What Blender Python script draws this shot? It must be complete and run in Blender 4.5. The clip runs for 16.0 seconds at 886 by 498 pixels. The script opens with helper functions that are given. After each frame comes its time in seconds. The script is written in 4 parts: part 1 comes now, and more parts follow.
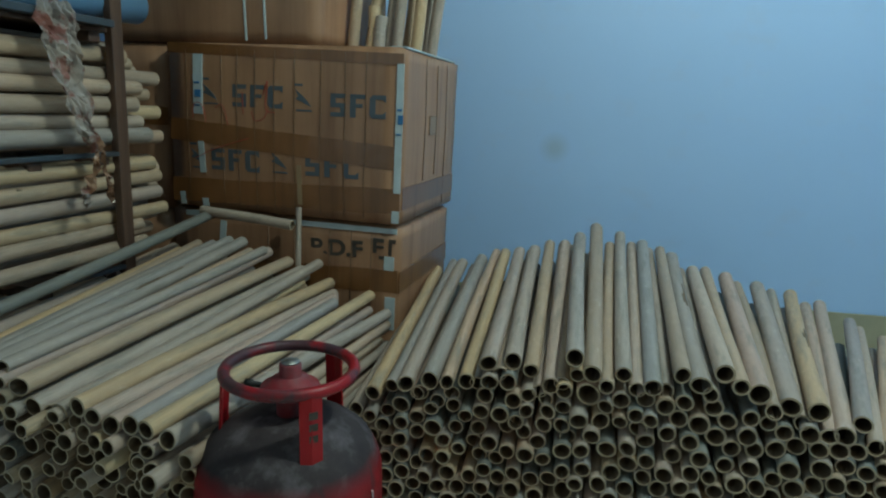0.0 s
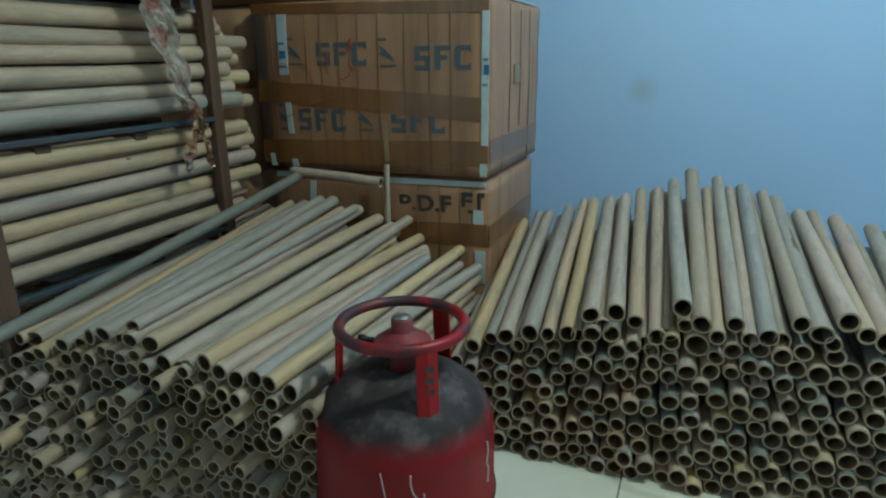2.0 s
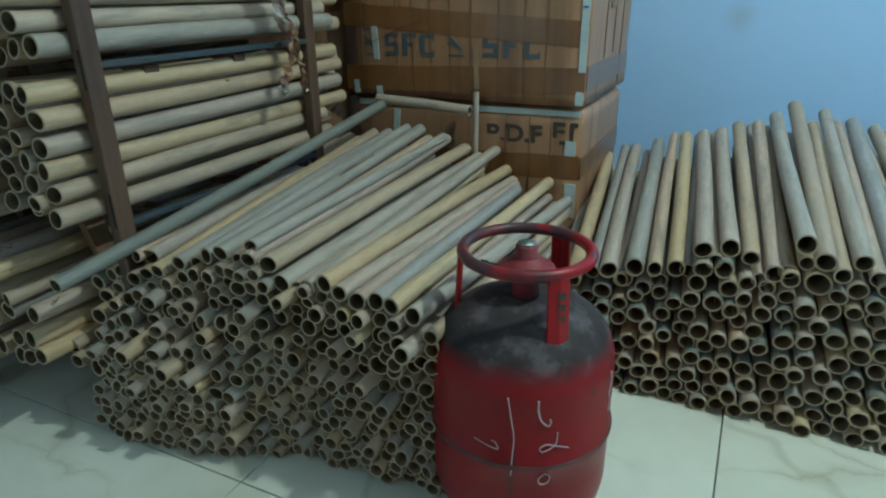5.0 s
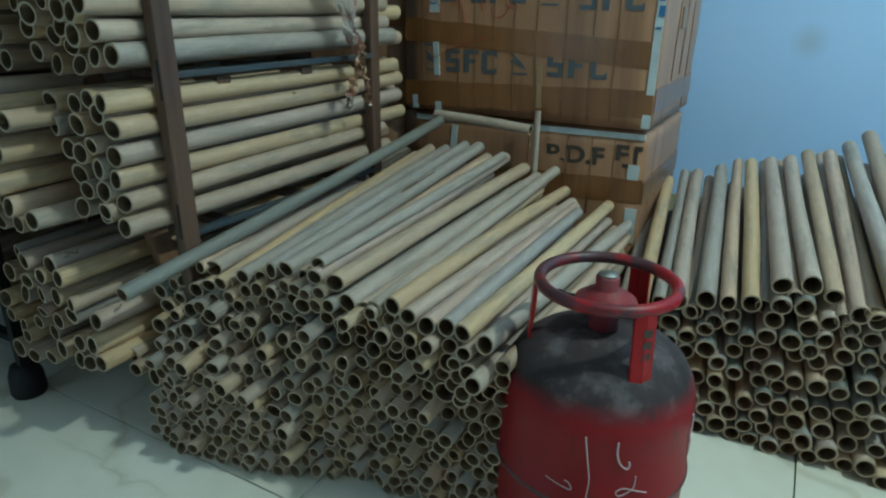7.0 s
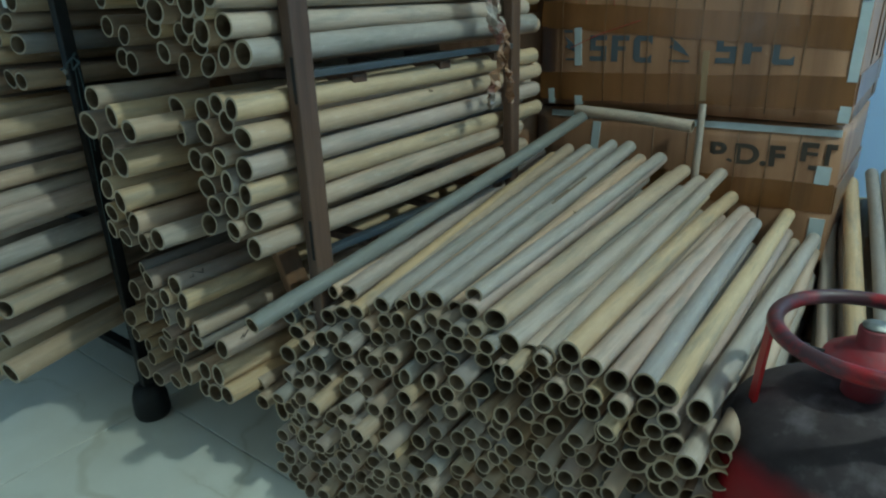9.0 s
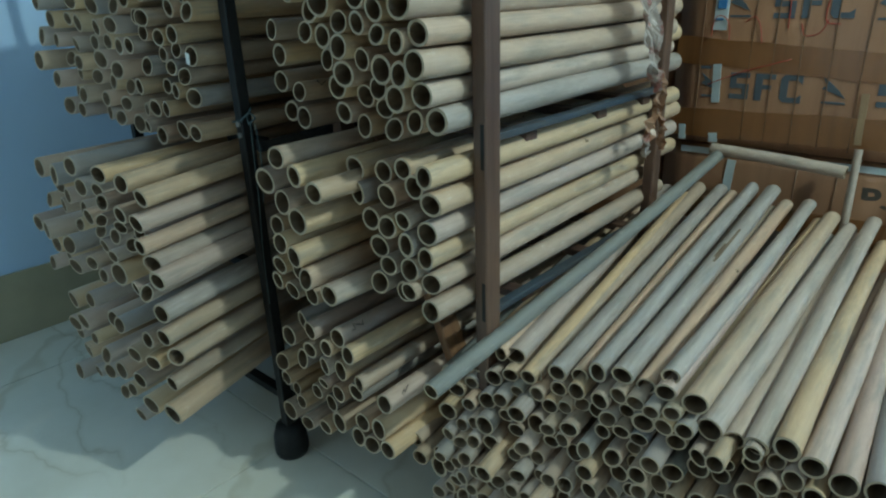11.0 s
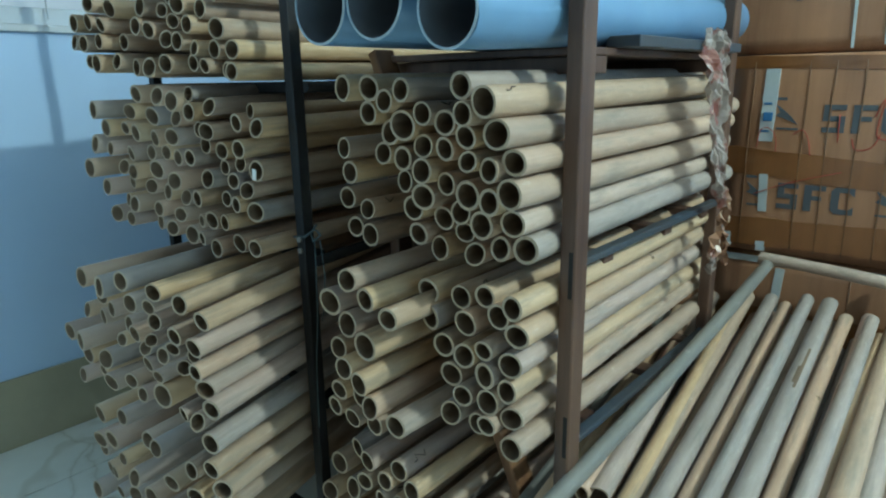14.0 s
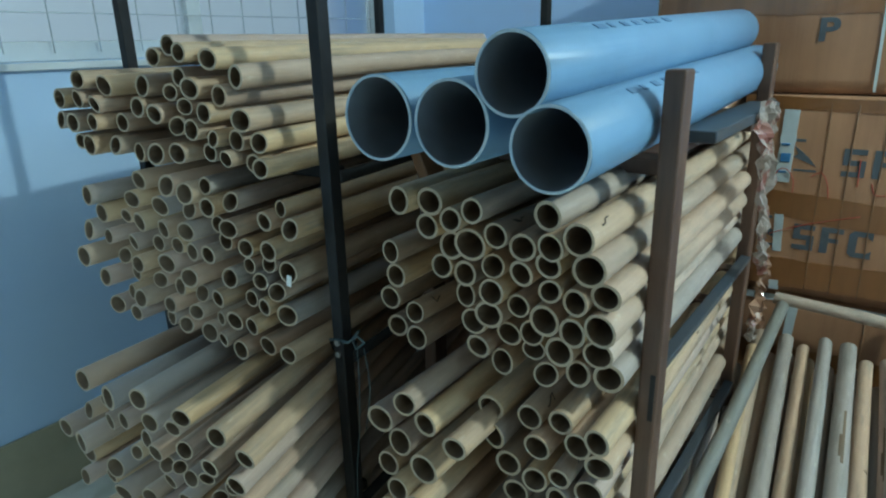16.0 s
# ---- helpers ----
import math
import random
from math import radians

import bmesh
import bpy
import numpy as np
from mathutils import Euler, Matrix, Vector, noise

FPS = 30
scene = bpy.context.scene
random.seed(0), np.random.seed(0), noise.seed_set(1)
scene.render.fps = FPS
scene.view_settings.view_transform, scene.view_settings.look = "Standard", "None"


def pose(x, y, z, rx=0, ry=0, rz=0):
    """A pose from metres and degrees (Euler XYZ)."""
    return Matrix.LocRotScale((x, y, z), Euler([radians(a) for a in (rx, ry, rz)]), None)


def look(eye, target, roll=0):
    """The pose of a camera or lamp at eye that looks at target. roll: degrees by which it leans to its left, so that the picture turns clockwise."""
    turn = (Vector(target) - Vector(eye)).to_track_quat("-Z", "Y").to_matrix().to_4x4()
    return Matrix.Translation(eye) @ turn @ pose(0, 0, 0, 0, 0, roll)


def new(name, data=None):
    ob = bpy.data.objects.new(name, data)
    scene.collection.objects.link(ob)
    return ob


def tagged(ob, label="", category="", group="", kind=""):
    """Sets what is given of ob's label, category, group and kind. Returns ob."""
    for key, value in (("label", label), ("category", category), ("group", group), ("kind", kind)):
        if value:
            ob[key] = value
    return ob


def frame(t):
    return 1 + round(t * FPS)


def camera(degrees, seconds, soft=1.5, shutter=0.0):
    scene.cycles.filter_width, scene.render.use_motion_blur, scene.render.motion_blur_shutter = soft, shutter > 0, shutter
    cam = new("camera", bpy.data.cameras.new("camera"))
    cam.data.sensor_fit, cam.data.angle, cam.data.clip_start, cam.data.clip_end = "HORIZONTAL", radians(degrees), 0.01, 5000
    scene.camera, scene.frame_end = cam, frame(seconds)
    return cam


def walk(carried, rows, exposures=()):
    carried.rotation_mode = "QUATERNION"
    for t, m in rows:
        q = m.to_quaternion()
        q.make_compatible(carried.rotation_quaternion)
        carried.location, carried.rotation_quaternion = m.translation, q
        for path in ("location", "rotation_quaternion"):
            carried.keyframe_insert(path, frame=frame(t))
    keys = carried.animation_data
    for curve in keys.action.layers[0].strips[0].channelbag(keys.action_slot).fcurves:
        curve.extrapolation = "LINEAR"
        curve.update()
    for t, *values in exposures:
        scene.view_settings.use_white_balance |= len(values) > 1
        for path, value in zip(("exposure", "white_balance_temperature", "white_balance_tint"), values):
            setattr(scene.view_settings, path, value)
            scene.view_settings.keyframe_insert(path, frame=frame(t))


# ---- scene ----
cam = camera(69.8, 16.0, soft=2.1)
PATH = [
    (0, (0.645, -1.837, 0.883), (0.125, 0.046, 0.454), 2.78),
    (0.5, (0.644, -1.834, 0.882), (0.063, 0.024, 0.426), 2.11),
    (1, (0.620, -1.838, 0.876), (-0.050, -0.028, 0.351), 0.61),
    (1.5, (0.602, -1.840, 0.873), (-0.068, -0.033, 0.339), 0.85),
    (2, (0.584, -1.843, 0.878), (-0.128, -0.065, 0.304), -0.66),
    (2.5, (0.562, -1.854, 0.876), (-0.180, -0.093, 0.285), -0.46),
    (3, (0.534, -1.860, 0.862), (-0.234, -0.133, 0.207), -0.02),
    (3.5, (0.514, -1.863, 0.856), (-0.274, -0.148, 0.193), -0.23),
    (4, (0.493, -1.870, 0.851), (-0.278, -0.181, 0.107), -1.07),
    (4.5, (0.469, -1.878, 0.847), (-0.321, -0.203, 0.092), -0.93),
    (7, (0.375, -1.876, 0.854), (-0.525, -0.240, 0.138), 0.78),
    (7.5, (0.315, -1.855, 0.834), (-0.675, -0.287, 0.085), -0.59),
    (8, (0.274, -1.813, 0.827), (-0.818, -0.301, 0.105), -1.02),
    (8.5, (0.227, -1.791, 0.801), (-0.947, -0.339, 0.083), -1.36),
    (9, (0.170, -1.774, 0.835), (-0.967, -0.301, 0.102), -1.89),
    (9.5, (0.101, -1.814, 0.903), (-1.063, -0.381, 0.134), -2.65),
    (12, (-0.095, -1.863, 0.943), (-1.368, -0.494, 0.230), -1.49),
    (12.5, (-0.141, -1.864, 0.945), (-1.417, -0.489, 0.251), -1.68),
    (13, (-0.181, -1.874, 0.963), (-1.440, -0.471, 0.295), -1.04),
    (13.5, (-0.187, -1.883, 0.990), (-1.439, -0.432, 0.417), -1.00),
    (14, (-0.179, -1.891, 1.000), (-1.449, -0.435, 0.484), -0.98),
    (14.5, (-0.228, -1.869, 1.018), (-1.495, -0.410, 0.503), -0.42),
    (15, (-0.296, -1.857, 1.078), (-1.568, -0.432, 0.484), -2.17),
    (15.5, (-0.349, -1.866, 1.133), (-1.543, -0.391, 0.500), -1.19),
    (16, (-0.391, -1.882, 1.186), (-1.517, -0.351, 0.566), -1.33),
]
walk(cam, [(t, look(eye, target, roll)) for t, eye, target, roll in PATH],
     [(0, -1.26, 6850, 8), (1.5, -1.06, 6800, 6), (3, -0.96, 6650, 5), (4.5, -0.82, 6500, 4), (7, -0.74, 6450, 4),
      (9.5, -0.64, 6450, 5), (12, -0.12, 6500, 9), (14.5, 0.04, 6500, 10), (16, -0.08, 6500, 10)])

# ---- world and light ----
world = bpy.data.worlds.new("world")
scene.world = world
world.use_nodes = True
wn = world.node_tree.nodes
sky = wn.new("ShaderNodeTexSky")
sky.sky_type, sky.sun_disc, sky.sun_elevation, sky.sun_rotation = "NISHITA", False, radians(40), radians(250)
world.node_tree.links.new(sky.outputs[0], wn["Background"].inputs[0])
wn["Background"].inputs[1].default_value = 0.1


def area(name, m, w, h, power, colour):
    la = bpy.data.lights.new(name, "AREA")
    la.shape, la.size, la.size_y, la.energy, la.color = "RECTANGLE", w, h, power, colour
    ob = new(name, la)
    ob.matrix_world = m
    return ob


# daylight through an assumed open shop front behind the camera, and the unseen ceiling bulb
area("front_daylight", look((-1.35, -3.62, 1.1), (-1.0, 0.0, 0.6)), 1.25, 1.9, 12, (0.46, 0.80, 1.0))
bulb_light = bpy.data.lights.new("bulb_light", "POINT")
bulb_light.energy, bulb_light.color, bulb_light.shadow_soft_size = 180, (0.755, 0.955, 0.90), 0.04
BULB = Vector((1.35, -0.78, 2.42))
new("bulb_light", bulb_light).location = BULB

# ---- materials ----


def mat(name, colour, rough=0.6, metal=0.0, spec=0.5):
    m = bpy.data.materials.new(name)
    m.use_nodes = True
    b = m.node_tree.nodes["Principled BSDF"]
    b.inputs["Base Color"].default_value = (*colour, 1)
    b.inputs["Roughness"].default_value = rough
    b.inputs["Metallic"].default_value = metal
    b.inputs["Specular IOR Level"].default_value = spec
    return m


def node(m, kind, **values):
    n = m.node_tree.nodes.new(kind)
    for k, v in values.items():
        n.inputs[k].default_value = v
    return n


def link(m, a, b):
    m.node_tree.links.new(a, b)


def ramp(m, stops, source=None):
    n = m.node_tree.nodes.new("ShaderNodeValToRGB")
    e = n.color_ramp.elements
    while len(e) < len(stops):
        e.new(0.5)
    for k, (p, c) in zip(e, stops):
        k.position, k.color = p, (*c, 1)
    if source:
        link(m, source, n.inputs[0])
    return n


def mix(m, a, b, fac, how="MIX"):
    n = m.node_tree.nodes.new("ShaderNodeMix")
    n.data_type, n.blend_type = "RGBA", how
    for s, v in ((n.inputs[6], a), (n.inputs[7], b), (n.inputs[0], fac)):
        if isinstance(v, (int, float)):
            s.default_value = v
        elif isinstance(v, tuple):
            s.default_value = (*v, 1)
        else:
            link(m, v, s)
    return n.outputs[2]


def coords(m, scale=(1, 1, 1), source="Object"):
    tc = m.node_tree.nodes.new("ShaderNodeTexCoord")
    mp = m.node_tree.nodes.new("ShaderNodeMapping")
    mp.inputs["Scale"].default_value = scale
    link(m, tc.outputs[source], mp.inputs[0])
    return mp.outputs[0]


def noise_tex(m, vec, scale, detail=4.0, rough=0.55):
    n = node(m, "ShaderNodeTexNoise", Scale=scale, Detail=detail, Roughness=rough)
    link(m, vec, n.inputs["Vector"])
    return n.outputs[0]


def bump(m, height, strength, distance=0.002):
    n = node(m, "ShaderNodeBump", Strength=strength, Distance=distance)
    link(m, height, n.inputs["Height"])
    link(m, n.outputs[0], m.node_tree.nodes["Principled BSDF"].inputs["Normal"])


def base(m, out):
    link(m, out, m.node_tree.nodes["Principled BSDF"].inputs["Base Color"])


def rough_from(m, fac, lo, hi):
    n = node(m, "ShaderNodeMapRange", **{"To Min": lo, "To Max": hi})
    link(m, fac, n.inputs["Value"])
    link(m, n.outputs[0], m.node_tree.nodes["Principled BSDF"].inputs["Roughness"])


def bamboo(name, stops, stain):
    """Dry bamboo skin: a tone for each tube, fine lengthwise fibre, pale and dark blotches."""
    m = mat(name, (0.4, 0.3, 0.18), 0.55)
    info = m.node_tree.nodes.new("ShaderNodeObjectInfo")
    geo = m.node_tree.nodes.new("ShaderNodeNewGeometry")
    both = m.node_tree.nodes.new("ShaderNodeMath")
    both.operation = "ADD"
    link(m, info.outputs["Random"], both.inputs[0])
    link(m, geo.outputs["Random Per Island"], both.inputs[1])
    one = m.node_tree.nodes.new("ShaderNodeMath")
    one.operation = "FRACT"
    link(m, both.outputs[0], one.inputs[0])
    tone = ramp(m, stops, one.outputs[0])
    shift = m.node_tree.nodes.new("ShaderNodeVectorMath")
    shift.operation = "SCALE"
    shift.inputs[0].default_value = (17, 31, 53)
    link(m, one.outputs[0], shift.inputs["Scale"])

    def moved(scale):
        add = m.node_tree.nodes.new("ShaderNodeVectorMath")
        add.operation = "ADD"
        link(m, coords(m, scale), add.inputs[0])
        link(m, shift.outputs[0], add.inputs[1])
        return add.outputs[0]
    fibre = noise_tex(m, moved((5, 5, 6)), 1.0, 6, 0.6)
    mottle = noise_tex(m, moved((1.6, 1.6, 26)), 1.0, 5, 0.6)
    blot = noise_tex(m, moved((0.8, 0.8, 5)), 1.0, 4, 0.65)
    c = mix(m, tone.outputs[0], stain, ramp(m, [(0.5, (0, 0, 0)), (0.75, (0.75, 0.75, 0.75))], blot).outputs[0])
    c = mix(m, c, (0.62, 0.57, 0.50), ramp(m, [(0.62, (0, 0, 0)), (0.74, (0.28, 0.28, 0.28))], mottle).outputs[0])
    c = mix(m, c, ramp(m, [(0.3, (0.92, 0.915, 0.90)), (0.7, (1.04, 1.035, 1.02))], mottle).outputs[0], 1.0, "MULTIPLY")
    c = mix(m, c, ramp(m, [(0.3, (0.91, 0.905, 0.89)), (0.7, (1.05, 1.05, 1.04))], fibre).outputs[0], 1.0, "MULTIPLY")
    base(m, c)
    rough_from(m, fibre, 0.45, 0.7)
    bump(m, fibre, 0.25, 0.001)
    return m


TAN = [(0.0, (0.571, 0.412, 0.252)), (0.2, (0.484, 0.345, 0.234)), (0.4, (0.433, 0.327, 0.252)), (0.55, (0.536, 0.369, 0.267)),
       (0.7, (0.350, 0.274, 0.219)), (0.85, (0.556, 0.383, 0.229)), (1.0, (0.597, 0.444, 0.280))]
GREY = [(0.0, (0.381, 0.320, 0.276)), (0.25, (0.494, 0.369, 0.305)), (0.5, (0.318, 0.291, 0.276)), (0.7, (0.499, 0.389, 0.315)),
        (0.85, (0.318, 0.305, 0.305)), (1.0, (0.488, 0.340, 0.276))]
bamboo_tan = bamboo("bamboo_tan", TAN, (0.223, 0.210, 0.180))
bamboo_grey = bamboo("bamboo_grey", GREY, (0.186, 0.190, 0.170))
bamboo_slate = bamboo("bamboo_slate", [(0.0, (0.177, 0.180, 0.170)), (0.5, (0.205, 0.205, 0.190)), (1.0, (0.167, 0.180, 0.180))], (0.149, 0.150, 0.140))
bamboo_cut = mat("bamboo_cut", (0.502, 0.450, 0.310), 0.8)
base(bamboo_cut, mix(bamboo_cut, (0.465, 0.375, 0.27), (0.32, 0.245, 0.17), noise_tex(bamboo_cut, coords(bamboo_cut, (1, 1, 1)), 3.0)))
# bore colour darkened to hold the shade inside; bare inner bamboo is paler
bamboo_shaded_inside = mat("bamboo_shaded_inside", (0.279, 0.220, 0.120), 0.85)
base(bamboo_shaded_inside, mix(bamboo_shaded_inside, (0.22, 0.155, 0.10), (0.10, 0.07, 0.045), noise_tex(bamboo_shaded_inside, coords(bamboo_shaded_inside, (1, 1, 4)), 2.0)))


def speckled(name, a, b, scale, rough=0.6, relief=0.0, spec=0.5, metal=0.0, stretch=(1, 1, 1), lo=0.35, hi=0.65):
    m = mat(name, a, rough, metal, spec)
    f = noise_tex(m, coords(m, stretch), scale, 6, 0.6)
    base(m, mix(m, a, b, ramp(m, [(lo, (0, 0, 0)), (hi, (1, 1, 1))], f).outputs[0]))
    if relief:
        bump(m, f, relief)
    return m


wall_paint = speckled("wall_paint", (0.47, 0.66, 0.89), (0.42, 0.61, 0.85), 1.3, 0.3, 0.06)
far_paint = mat("stained_wall_paint", (0.55, 0.64, 0.82), 0.42)
spot = node(far_paint, "ShaderNodeVectorMath")
spot.operation = "DISTANCE"
spot.inputs[1].default_value = (-1.22, 0.0, 0.75)
link(far_paint, coords(far_paint), spot.inputs[0])
clean = mix(far_paint, (0.43, 0.63, 0.93), (0.38, 0.575, 0.88), noise_tex(far_paint, coords(far_paint), 1.1, 5))
clean = mix(far_paint, clean, (0.44, 0.56, 0.79), ramp(far_paint, [(0.55, (0, 0, 0)), (0.75, (0.5, 0.5, 0.5))], noise_tex(far_paint, coords(far_paint, (1, 1, 1.6)), 5, 6, 0.6)).outputs[0])
base(far_paint, mix(far_paint, clean, (0.34, 0.42, 0.52), ramp(far_paint, [(0.015, (0.5, 0.5, 0.5)), (0.07, (0, 0, 0))], spot.outputs["Value"]).outputs[0]))
bump(far_paint, noise_tex(far_paint, coords(far_paint), 60, 4), 0.08)
ceiling_paint = speckled("ceiling_paint", (0.55, 0.56, 0.55), (0.48, 0.49, 0.48), 2, 0.8)
skirting_stone = speckled("skirting_stone", (0.40, 0.36, 0.25), (0.30, 0.28, 0.19), 3, 0.3)
marble = mat("marble_tile", (0.6, 0.6, 0.53), 0.2)
mv = coords(marble, (1, 1, 1), "Object")
warp = noise_tex(marble, mv, 2.2, 6)
vein = node(marble, "ShaderNodeTexWave", Scale=0.55, Distortion=5.0, Detail=5.0, **{"Detail Scale": 1.1, "Detail Roughness": 0.62})
vein.bands_direction = "DIAGONAL"
info = marble.node_tree.nodes.new("ShaderNodeObjectInfo")
turned = node(marble, "ShaderNodeVectorMath")
turned.operation = "ADD"
link(marble, mv, turned.inputs[0])
link(marble, info.outputs["Location"], turned.inputs[1])
link(marble, turned.outputs[0], vein.inputs["Vector"])
mc = mix(marble, (0.76, 0.755, 0.68), (0.63, 0.61, 0.52), ramp(marble, [(0.35, (0, 0, 0)), (0.65, (1, 1, 1))], warp).outputs[0])
mc = mix(marble, mc, (0.36, 0.31, 0.19), ramp(marble, [(0.0, (0.3, 0.3, 0.3)), (0.006, (0, 0, 0))], vein.outputs[0]).outputs[0])
# a finer net of crack-like veins, broken by a mask
bent = node(marble, "ShaderNodeVectorMath")
bent.operation = "MULTIPLY_ADD"
bent.inputs[1].default_value = (0.35, 0.35, 0.35)
wob = node(marble, "ShaderNodeTexNoise", Scale=3.5, Detail=5.0)
link(marble, turned.outputs[0], wob.inputs["Vector"])
link(marble, wob.outputs["Color"], bent.inputs[0])
link(marble, turned.outputs[0], bent.inputs[2])
net = node(marble, "ShaderNodeTexVoronoi", Scale=1.9)
net.feature = "DISTANCE_TO_EDGE"
grain = node(marble, "ShaderNodeMapping", Scale=(0.5, 1.7, 1.0), Rotation=(0.0, 0.0, 0.12))
link(marble, bent.outputs[0], grain.inputs[0])
link(marble, grain.outputs[0], net.inputs["Vector"])
fine = ramp(marble, [(0.0, (0.42, 0.42, 0.42)), (0.014, (0.14, 0.14, 0.14)), (0.05, (0, 0, 0))], net.outputs["Distance"]).outputs[0]
keep = ramp(marble, [(0.42, (0, 0, 0)), (0.58, (1, 1, 1))], noise_tex(marble, turned.outputs[0], 1.7, 3)).outputs[0]
mc = mix(marble, mc, (0.34, 0.29, 0.17), mix(marble, fine, keep, 1.0, "MULTIPLY"))
base(marble, mc)
grout = mat("tile_joint", (0.22, 0.21, 0.18), 0.9)
brown_wood = speckled("brown_wood", (0.062, 0.031, 0.021), (0.12, 0.066, 0.043), 3, 0.5, 0.2, stretch=(12, 12, 1))
plywood = speckled("plywood", (0.34, 0.24, 0.15), (0.27, 0.18, 0.11), 3, 0.6, 0.1, stretch=(1, 1, 6))
orange_wood = speckled("orange_wood", (0.20, 0.095, 0.04), (0.13, 0.062, 0.03), 4, 0.6, 0.2, stretch=(8, 8, 1))
black_steel = speckled("black_steel", (0.006, 0.006, 0.007), (0.016, 0.016, 0.016), 20, 0.55, spec=0.3)
blue_steel = speckled("blue_steel", (0.035, 0.055, 0.075), (0.055, 0.06, 0.065), 6, 0.45, stretch=(1, 1, 1))
pvc_blue = speckled("pvc_blue", (0.15, 0.30, 0.46), (0.12, 0.25, 0.40), 3, 0.42, 0.02)
pvc_cut = speckled("pvc_cut", (0.42, 0.52, 0.58), (0.30, 0.42, 0.52), 30, 0.7)
pipe_print = mat("pipe_print", (0.09, 0.19, 0.32), 0.6)
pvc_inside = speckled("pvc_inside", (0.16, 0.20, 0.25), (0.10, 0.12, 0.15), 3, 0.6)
cardboard = speckled("cardboard", (0.41, 0.215, 0.118), (0.32, 0.160, 0.085), 2.5, 0.65, 0.08)
packing_tape = speckled("packing_tape", (0.185, 0.075, 0.022), (0.24, 0.10, 0.034), 4, 0.33)
for wrapped in (cardboard, packing_tape):  # clear stretch film over the cartons
    wb = wrapped.node_tree.nodes["Principled BSDF"]
    wb.inputs["Coat Weight"].default_value, wb.inputs["Coat Roughness"].default_value = 0.4, 0.2
    plain = wb.inputs["Base Color"].links[0].from_socket
    # light and shade of the film's folds, painted in as vertical streaks
    streak = ramp(wrapped, [(0.32, (0.66, 0.62, 0.60)), (0.5, (0.95, 0.94, 0.93)), (0.7, (1.1, 1.1, 1.1))], noise_tex(wrapped, coords(wrapped, (16, 16, 0.8)), 1.0, 5, 0.6))
    base(wrapped, mix(wrapped, plain, streak.outputs[0], 1.0, "MULTIPLY"))
    crease = node(wrapped, "ShaderNodeBump", Strength=0.8, Distance=0.008)
    link(wrapped, noise_tex(wrapped, coords(wrapped, (9, 9, 2)), 1.5, 5, 0.6), crease.inputs["Height"])
    link(wrapped, crease.outputs[0], wb.inputs["Coat Normal"])
white_tape = speckled("white_tape", (0.55, 0.63, 0.66), (0.40, 0.48, 0.5), 9, 0.4)
blue_print = mat("blue_print", (0.075, 0.095, 0.115), 0.6)
black_print = mat("black_print", (0.05, 0.038, 0.03), 0.6)
red_pen = mat("red_pen", (0.38, 0.05, 0.03), 0.5)
cylinder_red = speckled("cylinder_red", (0.42, 0.007, 0.013), (0.30, 0.007, 0.011), 5, 0.42, 0.05, 0.3)
chalk = mat("chalk", (0.5, 0.36, 0.38), 0.9)
brass = speckled("brass", (0.36, 0.36, 0.34), (0.24, 0.24, 0.23), 20, 0.55, metal=1.0)

# ---- mesh helpers ----


def mesh_of(name, bm, *mats):
    me = bpy.data.meshes.new(name)
    bm.to_mesh(me)
    bm.free()
    for m in mats:
        me.materials.append(m)
    return me


def part(name, bm, material, parent=None, label="", m=None):
    ob = new(name, mesh_of(name, bm, *(material if isinstance(material, (list, tuple)) else [material])))
    if m is not None:
        ob.matrix_basis = m
    if parent is not None:
        ob.parent = parent
    if label:
        ob["label"] = label
    return ob


def thing(name, label, category, m=None, group="", kind=""):
    ob = new(name)
    ob.empty_display_size = 0.05
    if m is not None:
        ob.matrix_basis = m
    return tagged(ob, label, category, group, kind)


def box(x0, x1, y0, y1, z0, z1, bevel=0.0, bm=None):
    bm = bm or bmesh.new()
    v = [bm.verts.new((x, y, z)) for z in (z0, z1) for y in (y0, y1) for x in (x0, x1)]
    faces = [bm.faces.new([v[i] for i in q]) for q in ((0, 2, 3, 1), (4, 5, 7, 6), (0, 1, 5, 4), (2, 6, 7, 3), (0, 4, 6, 2), (1, 3, 7, 5))]
    if bevel:
        edges = {e for f in faces for e in f.edges}
        bmesh.ops.bevel(bm, geom=list(edges), offset=bevel, segments=2, affect="EDGES", profile=0.5)
    return bm


def smooth(bm):
    for f in bm.faces:
        f.smooth = True
    return bm


def sweep(points, radius, sides=10, bm=None, caps=True):
    """A round bar along a line of points; radius may be a list."""
    bm = bm or bmesh.new()
    pts = [Vector(p) for p in points]
    rings, ref = [], None
    for i, p in enumerate(pts):
        d = (pts[min(i + 1, len(pts) - 1)] - pts[max(i - 1, 0)]).normalized()
        if ref is None:
            ref = d.orthogonal().normalized()
        ref = (ref - d * ref.dot(d)).normalized()
        o = d.cross(ref)
        r = radius[i] if isinstance(radius, (list, tuple)) else radius
        rings.append([bm.verts.new(p + (ref * math.cos(a) + o * math.sin(a)) * r) for a in [2 * math.pi * k / sides for k in range(sides)]])
    for a, b in zip(rings, rings[1:]):
        for k in range(sides):
            f = bm.faces.new((a[k], a[(k + 1) % sides], b[(k + 1) % sides], b[k]))
            f.smooth = True
    if caps:
        bm.faces.new(list(reversed(rings[0])))
        bm.faces.new(rings[-1])
    return bm


